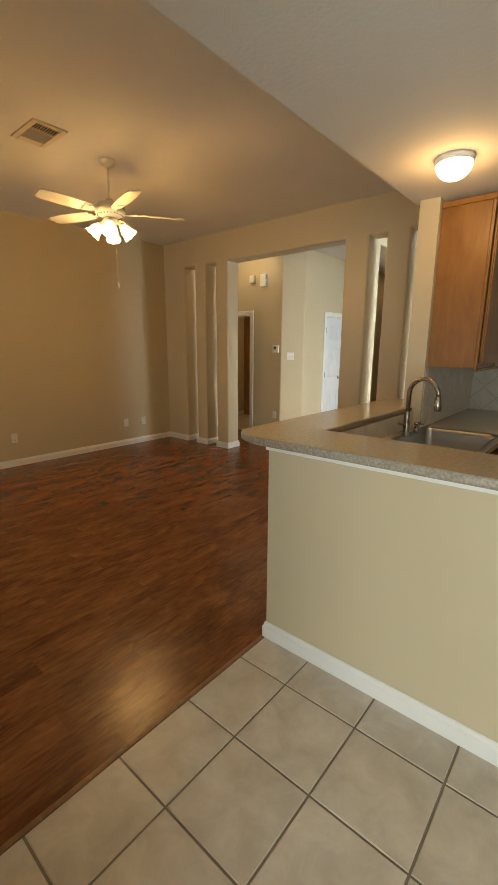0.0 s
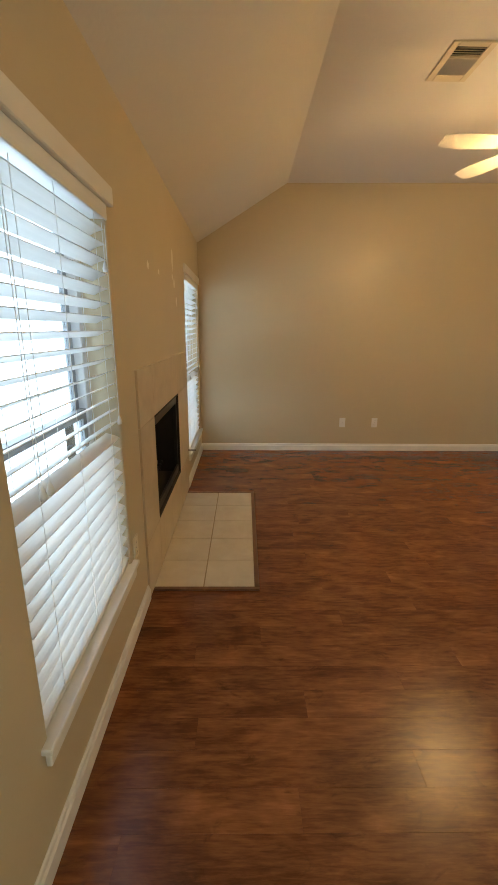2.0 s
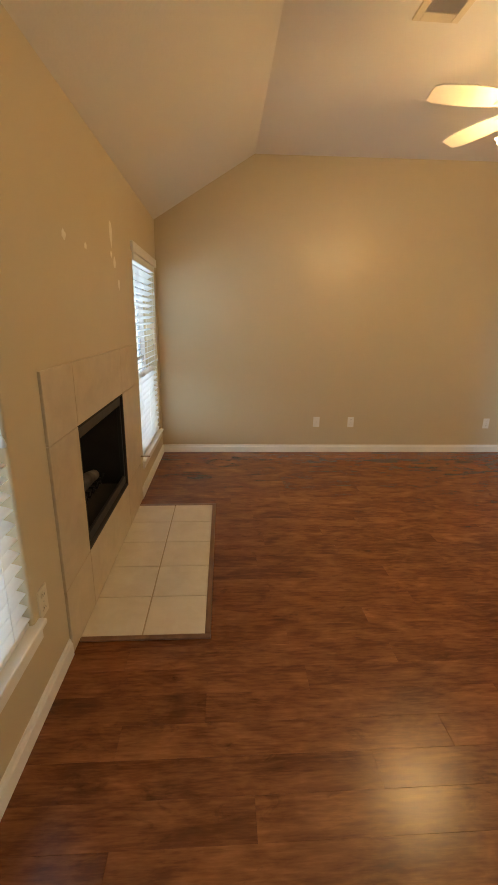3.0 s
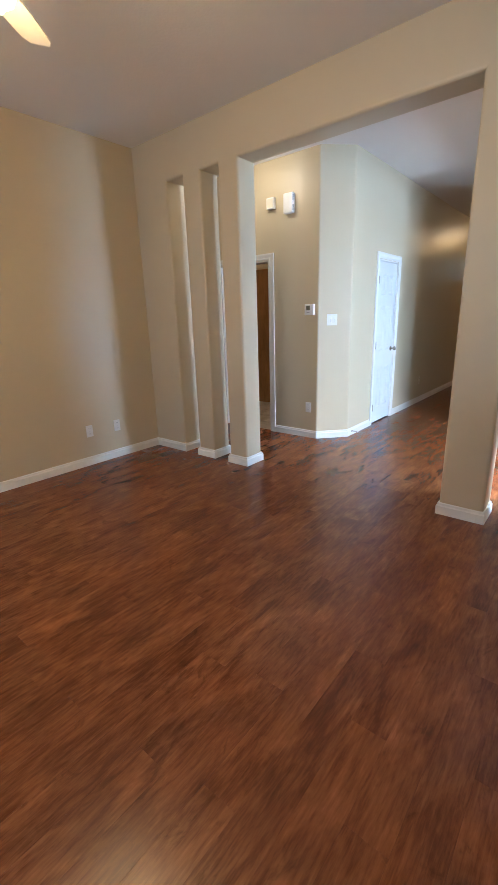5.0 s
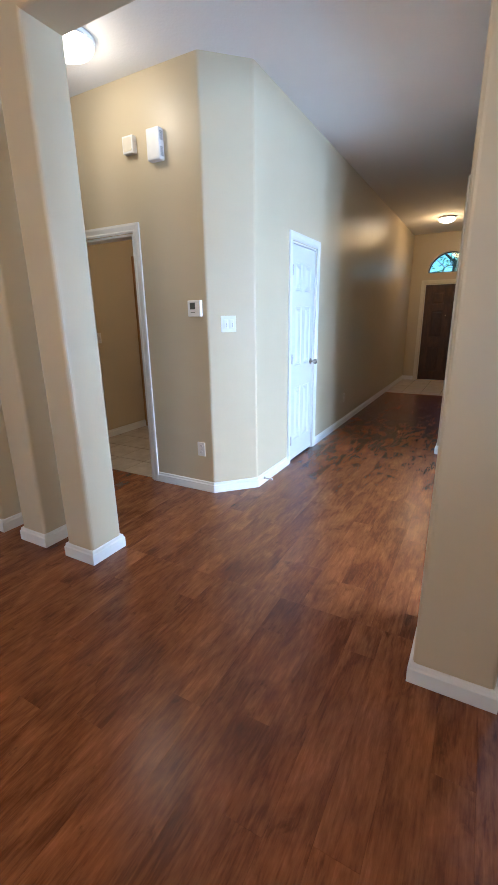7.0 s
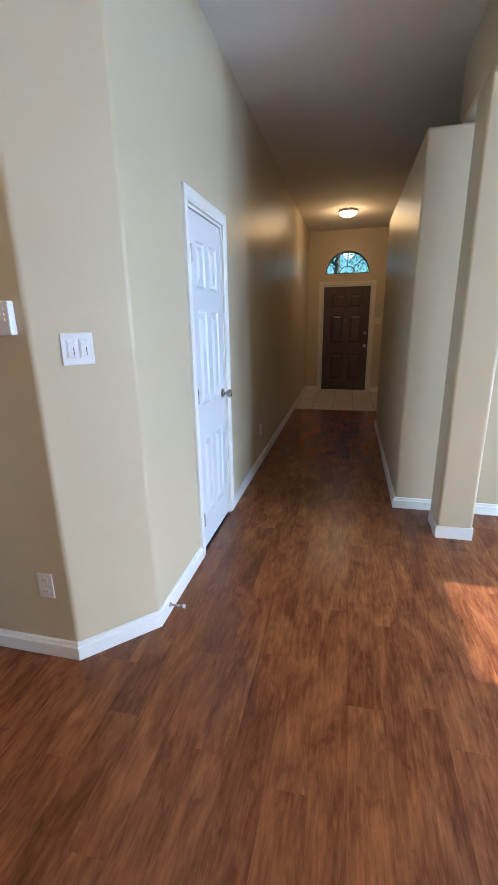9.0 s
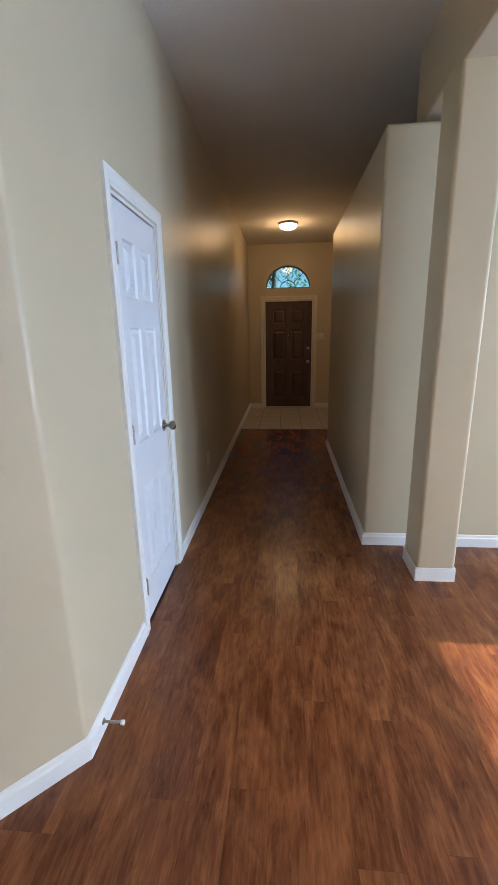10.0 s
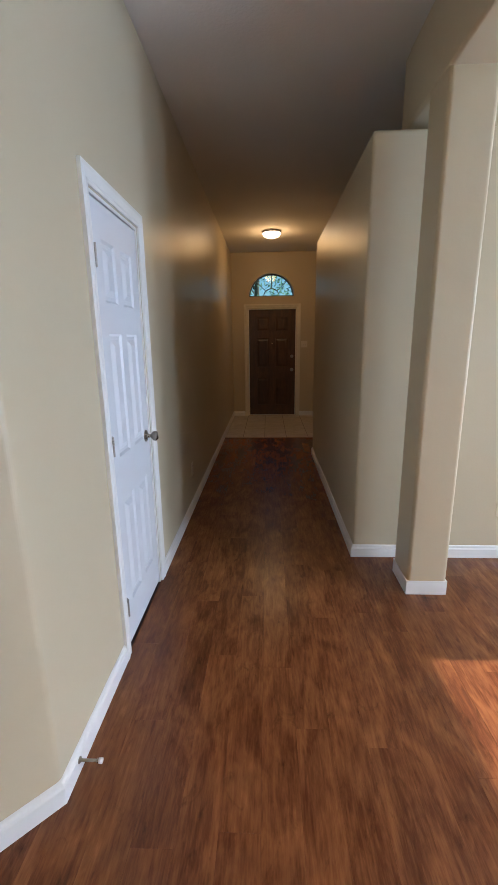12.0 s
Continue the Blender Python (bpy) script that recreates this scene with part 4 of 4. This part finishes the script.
def door_stop(at, turn):
    ob = empty("door_stop", "brass spring door stop with a white rubber tip on the baseboard", "door stop", at, turn)
    part("rod", lathe([(0, 0), (0.012, 0), (0.012, 0.004), (0.005, 0.008), (0.005, 0.062), (0.008, 0.064), (0.008, 0.07), (0, 0.07)], 14, pose(0, 0, 0, 90)), BRONZE, ob, "", True)
    part("tip", lathe([(0, 0), (0.009, 0), (0.0095, 0.012), (0, 0.014)], 14, Matrix.Translation((0, -0.0705, 0)) @ pose(0, 0, 0, 90)), PLASTIC, ob, "white rubber tip", True)


door_stop((HALL_L + 0.014, 6.275, 0.05), 90)

# ---- ceiling fan ----
fan = empty("ceiling_fan", "cream five-blade ceiling fan with four lit frosted glass shades", "ceiling fan", (*FAN, 3.01))
part("canopy", lathe([(0.0, 0.0), (0.066, 0.0), (0.066, -0.012), (0.055, -0.035), (0.03, -0.052), (0.014, -0.058), (0, -0.058)], 24), FANWHITE, fan, "", True)
part("downrod", lathe([(0.0, -0.05), (0.009, -0.05), (0.009, -0.31), (0, -0.31)], 16), FANWHITE, fan, "", True)
motor = part("motor", lathe([(0, -0.30), (0.03, -0.30), (0.04, -0.32), (0.095, -0.335), (0.125, -0.36), (0.13, -0.39), (0.118, -0.42), (0.07, -0.435), (0.05, -0.445), (0, -0.445)], 36), FANWHITE, fan, "", True)
for k in range(24):
    a = 2 * math.pi * k / 24
    part("vent_slot", box(0.085, -0.003, -0.4285, 0.112, 0.003, -0.4215), LCD, motor).rotation_euler.z = a
for k in range(5):
    ang = radians(56 + 72 * k)
    bm = bmesh.new()
    outline = []
    for i in range(13):
        t = i / 12
        outline.append((0.20 + 0.43 * t, 0.052 + 0.018 * math.sin(math.pi * min(1, t * 0.9)) if t < 0.94 else 0.045))
    top = [(x, y) for x, y in outline] + [(x, -y) for x, y in reversed(outline)]
    up = [bm.verts.new((x, y, 0.0035)) for x, y in top]
    dn = [bm.verts.new((x, y, -0.0035)) for x, y in top]
    bm.faces.new(up)
    bm.faces.new(dn[::-1])
    for i in range(len(top)):
        j = (i + 1) % len(top)
        bm.faces.new((up[i], dn[i], dn[j], up[j]))
    blade = part("blade", bm, FANWHITE, fan)
    blade.matrix_basis = Matrix.Translation((0, 0, -0.405)) @ pose(0, 0, 0, 0, 0, math.degrees(ang)) @ pose(0, 0, 0, 12, 0, 0)
    bm = box(0.10, -0.013, -0.012, 0.17, 0.013, -0.006, bevel=0.003)
    add_box(bm, 0.165, -0.04, -0.0105, 0.26, 0.04, -0.0045, bevel=0.003)
    part("blade_iron", bm, FANWHITE, blade)
part("light_kit", lathe([(0, -0.44), (0.045, -0.44), (0.06, -0.455), (0.06, -0.485), (0.04, -0.51), (0.02, -0.525), (0, -0.53)], 24), FANWHITE, fan, "", True)
for k in range(4):
    a = radians(322 + 90 * k)
    m = Matrix.Translation((0.06 * math.cos(a), 0.06 * math.sin(a), -0.47)) @ pose(0, 0, 0, 0, 0, math.degrees(a)) @ pose(0, 0, 0, 0, 138, 0)
    arm = part("lamp_arm", lathe([(0, -0.01), (0.013, -0.01), (0.013, 0.03), (0.024, 0.035), (0.026, 0.055), (0, 0.055)], 18, m), FANWHITE, fan, "", True)
    bm = lathe([(0.024, 0.045), (0.034, 0.06), (0.047, 0.09), (0.05, 0.115), (0.06, 0.14), (0.066, 0.15)], 28, m)
    for v in bm.verts:
        d = (m.inverted() @ v.co)
        if d.z > 0.145:
            v.co = m @ Vector((d.x, d.y, d.z + 0.004 * math.cos(8 * math.atan2(d.y, d.x))))
    sh = part("shade", bm, BULB, arm, "lit frosted tulip glass shade", True)
    sh.visible_shadow = False
    bb = part("bulb", lathe([(0, 0.05), (0.014, 0.055), (0.024, 0.085), (0.02, 0.105), (0, 0.115)], 16, m), BULBCORE, arm, "lit bulb", True)
    bb.visible_shadow = False
chain = part("pull_chain", add_tube(bmesh.new(), [(-0.03, 0.06, -0.50), (-0.03, 0.06, -0.965)], 0.0006, 5), IVORY, fan)
part("pull", lathe([(0, 0), (0.008, 0.002), (0.008, 0.04), (0.003, 0.05), (0, 0.05)], 12, Matrix.Translation((-0.03, 0.06, -1.01))), PLASTIC, chain, "white chain pull", True)

vent = empty("ceiling_vent", "cream metal ceiling air register with slanted louvers", "air vent", (-3.46, 1.85, 3.0016), 0)
bm = bmesh.new()
for a in ((-0.19, -0.125, 0.19, -0.085), (-0.19, 0.085, 0.19, 0.125), (-0.19, -0.085, -0.12, 0.085), (0.15, -0.085, 0.19, 0.085)):
    add_box(bm, a[0], a[1], -0.010, a[2], a[3], 0.014, bevel=0.003)
part("frame", bm, VENTMETAL, vent)
# flat dark panel in place of the shaded depth behind the louvers
part("duct_shade", box(-0.12, -0.085, -0.001, 0.15, 0.085, 0.012), VENTDARK, vent)
for k in range(13):
    s = part("louver", box(-0.126, -0.0008, -0.0065, 0.042, 0.0008, 0.0065), VENTMETAL, vent)
    s.matrix_basis = pose(0, -0.078 + k * 0.013, -0.004, 35, 0, 0)
for k in range(4):
    s = part("louver", box(-0.0008, -0.085, -0.0075, 0.0008, 0.085, 0.0075), VENTMETAL, vent)
    s.matrix_basis = pose(0.068 + k * 0.021, 0, -0.004, 0, -48, 0)
part("divider", box(0.046, -0.085, -0.013, 0.056, 0.085, -0.003), VENTMETAL, vent)


def dome_light(at, radius, drop, glassmat, trim, label):
    ob = empty("ceiling_light", label, "ceiling light", at)
    part("base", lathe([(0, 0), (radius * 1.05, 0), (radius * 1.08, -0.012), (radius * 1.02, -0.028), (radius * 0.9, -0.03), (0, -0.03)], 36), trim, ob, "", True)
    bowl = [(radius * 0.97, -0.027)] + [(radius * math.cos(radians(a)), -0.032 - drop * math.sin(radians(a))) for a in range(4, 90, 9)] + [(0, -0.032 - drop)]
    g = part("shade", lathe(bowl, 40), glassmat, ob, "lit frosted glass bowl", True)
    g.visible_shadow = False
    return ob


ob = dome_light((-3.17, 11.9, TOP), 0.135, 0.065, DOME, BRONZE, "lit frosted bowl ceiling light with bronze rim")
part("finial", lathe([(0, -0.098), (0.011, -0.1), (0.009, -0.11), (0, -0.114)], 14), BRONZE, ob, "", True)
dome_light((-4.78, 5.42, TOP), 0.15, 0.07, DOME, PLASTIC, "lit frosted bowl ceiling light in the side hall")
# the bathroom bowl is an unseen fixture, added to go with the warm fill there
dome_light((-5.0, 7.3, 2.46), 0.14, 0.07, DOME, PLASTIC, "unseen frosted bowl light added to brighten the bathroom")
dome_light((-0.79, 2.74, 2.44), 0.090, 0.075, KDOME, PLASTIC, "lit white mushroom kitchen ceiling light")

# ---- kitchen ----
structure("half_wall", prism([(KEDGE, 1.715), (2.3, 1.715), (2.3, 1.83), (KEDGE + 0.115, 1.83), (KEDGE + 0.115, 3.285), (KEDGE, 3.285)], -0.01, 1.028), PAINT, "tan painted half wall under the breakfast bar", "wall")
bm = bmesh.new()
add_box(bm, KEDGE - 0.012, 1.703, 1.003, 2.3, 1.716, 1.028, bevel=0.003)
add_box(bm, KEDGE - 0.012, 1.7165, 0.998, KEDGE + 0.001, 3.28, 1.028, bevel=0.003)
structure("trim", bm, TRIM, "white wooden trim under the bar top", "trim")

bar = empty("bar_top", "speckled beige raised bar top with a mottled bullnose edge", "countertop", (KEDGE, 1.7, 1.028))
out = [(-0.05, -0.03), (3.49, -0.03), (3.49, 0.345), (0.115, 0.345), (0.115, 1.575), (0.044, 1.575), (0.044, 2.0)]
far = [(-0.19, 2.0)]
for i in range(7):
    far.append((-0.235, 1.9 - i * 0.25))
corner = [(-0.235 + 0.185 * (1 - math.cos(a)), 0.14 - 0.170 * math.sin(a)) for a in [radians(15 * k) for k in range(7)]]
bm = prism(out + far + corner, 0.0, 0.038)
bmesh.ops.recalc_face_normals(bm, faces=bm.faces)
round_edges(bm, lambda m, d: abs(d.z) < 0.5, 0.012, 3)
edge = bm.copy()
bm.normal_update()
edge.normal_update()
bmesh.ops.delete(bm, geom=[f for f in bm.faces if abs(f.normal.z) < 0.9], context="FACES")
bmesh.ops.delete(edge, geom=[f for f in edge.faces if abs(f.normal.z) >= 0.9], context="FACES")
part("slab", bm, COUNTER, bar)
part("edge_band", edge, COUNTEREDGE, bar, "mottled grey-beige bullnose edge", True)

structure("bar_splash", add_box(box(KEDGE + 0.1155, 1.835, 0.912, KEDGE + 0.122, 3.28, 1.027), KEDGE + 0.1225, 1.831, 0.912, 2.29, 1.837, 1.027), TILE, "cream tiled strip between counter and bar top", "backsplash")

low = empty("sink_counter", "speckled beige L-shaped kitchen counter around the sink", "countertop", (KEDGE, 1.7, 0.875))
bm = bmesh.new()
add_box(bm, 0.118, 0.132, 0, 3.48, 0.76, 0.035, bevel=0.005)
for a in ((0.118, 0.762, 0.71, 0.97), (0.118, 1.65, 0.71, 2.95), (0.118, 0.97, 0.19, 1.65), (0.68, 0.97, 0.71, 1.65)):
    add_box(bm, a[0], a[1], 0, a[2], a[3], 0.035)
part("slab", bm, COUNTER, low)
cab = empty("base_cabinet", "honey oak base cabinets under the sink counter", "cabinet", (KEDGE, 1.7, 0))
part("body", add_box(box(0.118, 0.775, 0.0, 0.685, 2.95, 0.72), 0.72, 0.132, 0.0, 3.48, 0.73, 0.874), OAK, cab)

sink = empty("kitchen_sink", "brushed steel drop-in kitchen sink", "sink", (KEDGE + 0.435, 1.7 + 1.31, 0.911))
bm = bmesh.new()
W, D = 0.262, 0.352
rings = []
for inset, z in ((0, 0.0), (0.002, 0.006), (0.02, 0.006), (0.03, 0.002), (0.036, -0.03), (0.045, -0.16), (0.08, -0.175)):
    ring = []
    for cx, cy, a0 in ((1, 1, 0), (-1, 1, 90), (-1, -1, 180), (1, -1, 270)):
        rad = 0.05
        for q in range(5):
            a = radians(a0 + 22.5 * q)
            ring.append(bm.verts.new((cx * (W - inset - rad) + rad * math.cos(a), cy * (D - inset - rad) + rad * math.sin(a), z)))
    rings.append(ring)
for a, b in zip(rings, rings[1:]):
    for i in range(20):
        bm.faces.new((a[i], a[(i + 1) % 20], b[(i + 1) % 20], b[i]))
bm.faces.new(rings[-1])
part("basin", bm, STEEL, sink, "", True)
part("drain", lathe([(0, 0.002), (0.03, 0.003), (0.04, 0.0), (0.041, -0.002)], 20, Matrix.Translation((0, 0, -0.173))), STEEL, sink, "", True)

fau = empty("faucet", "brushed nickel gooseneck kitchen faucet beside the sink", "faucet", (-0.985, 2.93, 0.911), -18)
part("body", lathe([(0, 0), (0.028, 0), (0.028, 0.006), (0.021, 0.012), (0.019, 0.1), (0.017, 0.16), (0.014, 0.165), (0, 0.165)], 20), BRONZE, fau, "", True)
pts = [(0, 0, 0.15), (0, 0, 0.275)] + [(0.105 - 0.105 * math.cos(a), 0, 0.275 + 0.105 * math.sin(a)) for a in [radians(15 * k) for k in range(1, 12)]] + [(0.211, 0, 0.27)]
part("spout", add_tube(bmesh.new(), pts, 0.0145, 14), BRONZE, fau, "", True)
part("spray_head", lathe([(0, 0), (0.019, 0), (0.022, 0.01), (0.019, 0.08), (0.014, 0.09), (0, 0.09)], 16, Matrix.Translation((0.214, 0, 0.19)) @ pose(0, 0, 0, 0, -4, 0)), BRONZE, fau, "", True)
hd = part("handle", add_tube(bmesh.new(), [(0, -0.015, 0.07), (0.005, -0.045, 0.08), (0.01, -0.095, 0.095)], [0.012, 0.009, 0.006], 10), BRONZE, fau, "", True)
sd = empty("soap_dispenser", "small brushed nickel soap dispenser beside the faucet", "soap dispenser", (-0.975, 3.10, 0.911))
part("collar", lathe([(0, 0), (0.022, 0), (0.022, 0.02), (0.016, 0.03), (0.012, 0.05), (0.018, 0.055), (0.018, 0.07), (0, 0.072)], 18), BRONZE, sd, "", True)
part("nozzle", add_tube(bmesh.new(), [(0, 0, 0.062), (0.05, 0, 0.058)], 0.006, 8), BRONZE, sd, "", True)

uc = empty("wall_cabinet", "honey oak upper wall cabinet with a framed door", "cabinet", (-1.014, 3.33, 1.347))
part("body", box(0.0, 0.0, 0.0, 0.30, 1.24, 1.03, bevel=0.002), OAK, uc)
part("crown", box(0.0, -0.004, 1.031, 0.325, 1.24, 1.068, bevel=0.004), OAK, uc)
for a in ((0.0, 0.05), (0.59, 0.65), (1.19, 1.24)):
    part("face_frame", box(0.3005, a[0], 0.0, 0.319, a[1], 1.03, bevel=0.0015), OAK, uc)
for a in ((0.03, 0.605), (0.635, 1.21)):
    d = part("door", box(0.3205, a[0], 0.03, 0.335, a[1], 0.985, bevel=0.003), OAK, uc)
    bm = bmesh.new()
    for b in ((a[0], 0.03, a[0] + 0.06, 0.985), (a[1] - 0.06, 0.03, a[1], 0.985), (a[0] + 0.06, 0.03, a[1] - 0.06, 0.095), (a[0] + 0.06, 0.92, a[1] - 0.06, 0.985)):
        add_box(bm, 0.3352, b[0], b[1], 0.343, b[2], b[3], bevel=0.002)
    part("door_frame", bm, OAK, d)
part("light_rail", box(0.30, 0.0, -0.022, 0.318, 1.24, -0.001, bevel=0.002), OAK, uc)

# backsplash: tiles laid on the diagonal, on the partition and on the north wall
SPLASH = tile_material("beige_splash_tile", (0.64, 0.58, 0.49), (0.54, 0.48, 0.39), 0.3)
bs = structure("backsplash", add_box(box(-1.0145, 3.285, 0.912, -1.010, NORTH, 1.345), -1.0095, NORTH - 0.001, 0.912, 2.3, NORTH + 0.0035, 1.5), HGROUT, "beige diagonal ceramic tile backsplash", "backsplash")


def clipped_diamond(cx, cz, r, x0, x1, z0, z1):
    poly = [(cx + r, cz), (cx, cz + r), (cx - r, cz), (cx, cz - r)]
    for axis, lim, sign in ((0, x0, 1), (0, x1, -1), (1, z0, 1), (1, z1, -1)):
        res = []
        for i in range(len(poly)):
            p, q = poly[i - 1], poly[i]
            ip, iq = sign * (p[axis] - lim) >= 0, sign * (q[axis] - lim) >= 0
            if ip != iq:
                t = (lim - p[axis]) / (q[axis] - p[axis])
                res.append((p[0] + t * (q[0] - p[0]), p[1] + t * (q[1] - p[1])))
            if iq:
                res.append(q)
        poly = res
        if len(poly) < 3:
            return None
    return poly


def splash(u0, u1, z0, z1, place):
    r = 0.108
    for i in range(-2, int((u1 - u0) / r) + 3):
        for j in range(-2, int((z1 - z0) / r) + 3):
            if (i + j) % 2:
                continue
            poly = clipped_diamond(u0 + i * r, z0 + j * r, r - 0.003, u0, u1, z0, z1)
            if not poly:
                continue
            bm = bmesh.new()
            a = [bm.verts.new(place(u, z, 0.0)) for u, z in poly]
            b = [bm.verts.new(place(u, z, 0.004)) for u, z in poly]
            bm.faces.new(b)
            for k in range(len(poly)):
                bm.faces.new((a[k], a[(k + 1) % len(poly)], b[(k + 1) % len(poly)], b[k]))
            part("tile", bm, SPLASH, bs)


splash(3.287, NORTH - 0.003, 0.914, 1.343, lambda u, z, d: (-1.010 + d, u, z))
splash(-1.005, 0.6, 0.914, 1.49, lambda u, z, d: (u, NORTH - 0.001 - d, z))
outlet((-1.0055, 3.62, 1.14), 90, PLASTIC, label="white duplex outlet on the backsplash")

# ---- bathroom ----
lc = empty("linen_cabinet", "tall honey wooden linen cabinet in the bathroom", "cabinet", (-6.3, 7.42, 0.0))
part("body", box(0.001, 0.0, 0.002, 0.42, 0.47, 2.15, bevel=0.003), JAMBWOOD, lc)
for z0, z1 in ((0.1, 1.50), (1.54, 2.12)):
    d = part("door", box(0.4205, 0.02, z0, 0.44, 0.45, z1, bevel=0.004), JAMBWOOD, lc)
    part("knob", lathe([(0, 0), (0.008, 0), (0.007, 0.015), (0.016, 0.022), (0.014, 0.03), (0, 0.033)], 14, Matrix.Translation((0.44, 0.08, min(z1 - 0.08, 0.62) if z0 < 1 else z0 + 0.06)) @ pose(0, 0, 0, 0, 90, 0)), BRONZE, d, "", True)

# ---- garden tree beyond the fanlight ----


def tree(at, height, rng):
    t = empty("garden_tree", "leafy green tree outside the front door", "tree", at)
    bm = bmesh.new()
    add_tube(bm, [(0, 0, 0), (0.05, 0, height * 0.25), (-0.03, 0.05, height * 0.5), (0.05, 0, height * 0.8)], [0.16, 0.13, 0.10, 0.04], 10)
    for k in range(7):
        a = k * 0.9
        h = height * (0.32 + 0.07 * k)
        add_tube(bm, [(0, 0, h), (0.5 * math.cos(a), 0.5 * math.sin(a), h + 0.4), (1.1 * math.cos(a), 1.1 * math.sin(a), h + 0.6)], [0.06, 0.04, 0.015], 6)
    part("trunk", bm, BARK, t)
    verts, faces = [], []
    for k in range(1700):
        while True:
            p = Vector((rng.uniform(-1, 1), rng.uniform(-1, 1), rng.uniform(-1, 1)))
            if p.length < 1 and noise.noise(p * 2.6) > -0.15:
                break
        c = Vector((p.x * 2.1, p.y * 1.7, height * 0.62 + p.z * height * 0.4))
        u = Vector((rng.gauss(0, 1), rng.gauss(0, 1), rng.gauss(0, 1))).normalized()
        v = u.orthogonal().normalized()
        s = rng.uniform(0.05, 0.10)
        n0 = len(verts)
        verts += [c - u * s, c + v * s * 0.45, c + u * s, c - v * s * 0.45]
        faces.append((n0, n0 + 1, n0 + 2, n0 + 3))
    me = bpy.data.meshes.new("crown")
    me.from_pydata([tuple(v) for v in verts], [], faces)
    me.materials.append(LEAF)
    cr = new("crown", me)
    cr.parent = t


tree((-3.6, 21.5, -0.25), 6.6, random.Random(4))
tree((-1.2, 24.5, -0.25), 7.0, random.Random(9))


# ---- boards and tiles of the floors ----
rng = random.Random(5)
boards(floor, WEST, KEDGE - 0.02, SOUTH, NORTH2, rng)
boards(floor, HALL_L, HALL_R, NORTH2, 11.42, rng)
boards(floor, -6.9, HALL_L, NORTH2, CLOSET + 0.03, rng)
boards(floor, HALL_L - 0.3, HALL_L, CLOSET + 0.03, 6.2, rng)
boards(floor, HALL_R, 1.2, NORTH2, 7.83, rng)
boards(floor, HALL_R, -2.34, 10.49, 11.42, rng)
tiles(kitchen_floor, TILE, -0.30, 2.3, -1.8, SOUTH, -0.925, 0.84, 0.337)
tiles(kitchen_floor, TILE, KEDGE + 0.001, 2.3, SOUTH + 0.002, NORTH, -0.925, 0.84, 0.337)
tiles(foyer_floor, TILE, HALL_L, -2.34, 11.445, FRONT + 0.03, -3.62, 11.44, 0.337)
tiles(bath_floor, TILE, -6.3, -4.24, CLOSET + 0.035, 7.9, -5.6, CLOSET, 0.337)
structure("floor_transition", box(HALL_L, 11.415, -0.004, -2.34, 11.445, 0.006, bevel=0.003), TRANSITION, "brown wooden transition strip between planks and tile", "trim")
structure("floor_transition", box(KEDGE - 0.022, SOUTH, -0.004, KEDGE, 1.715, 0.005, bevel=0.002), TRANSITION, "brown wooden transition strip between planks and tile", "trim")
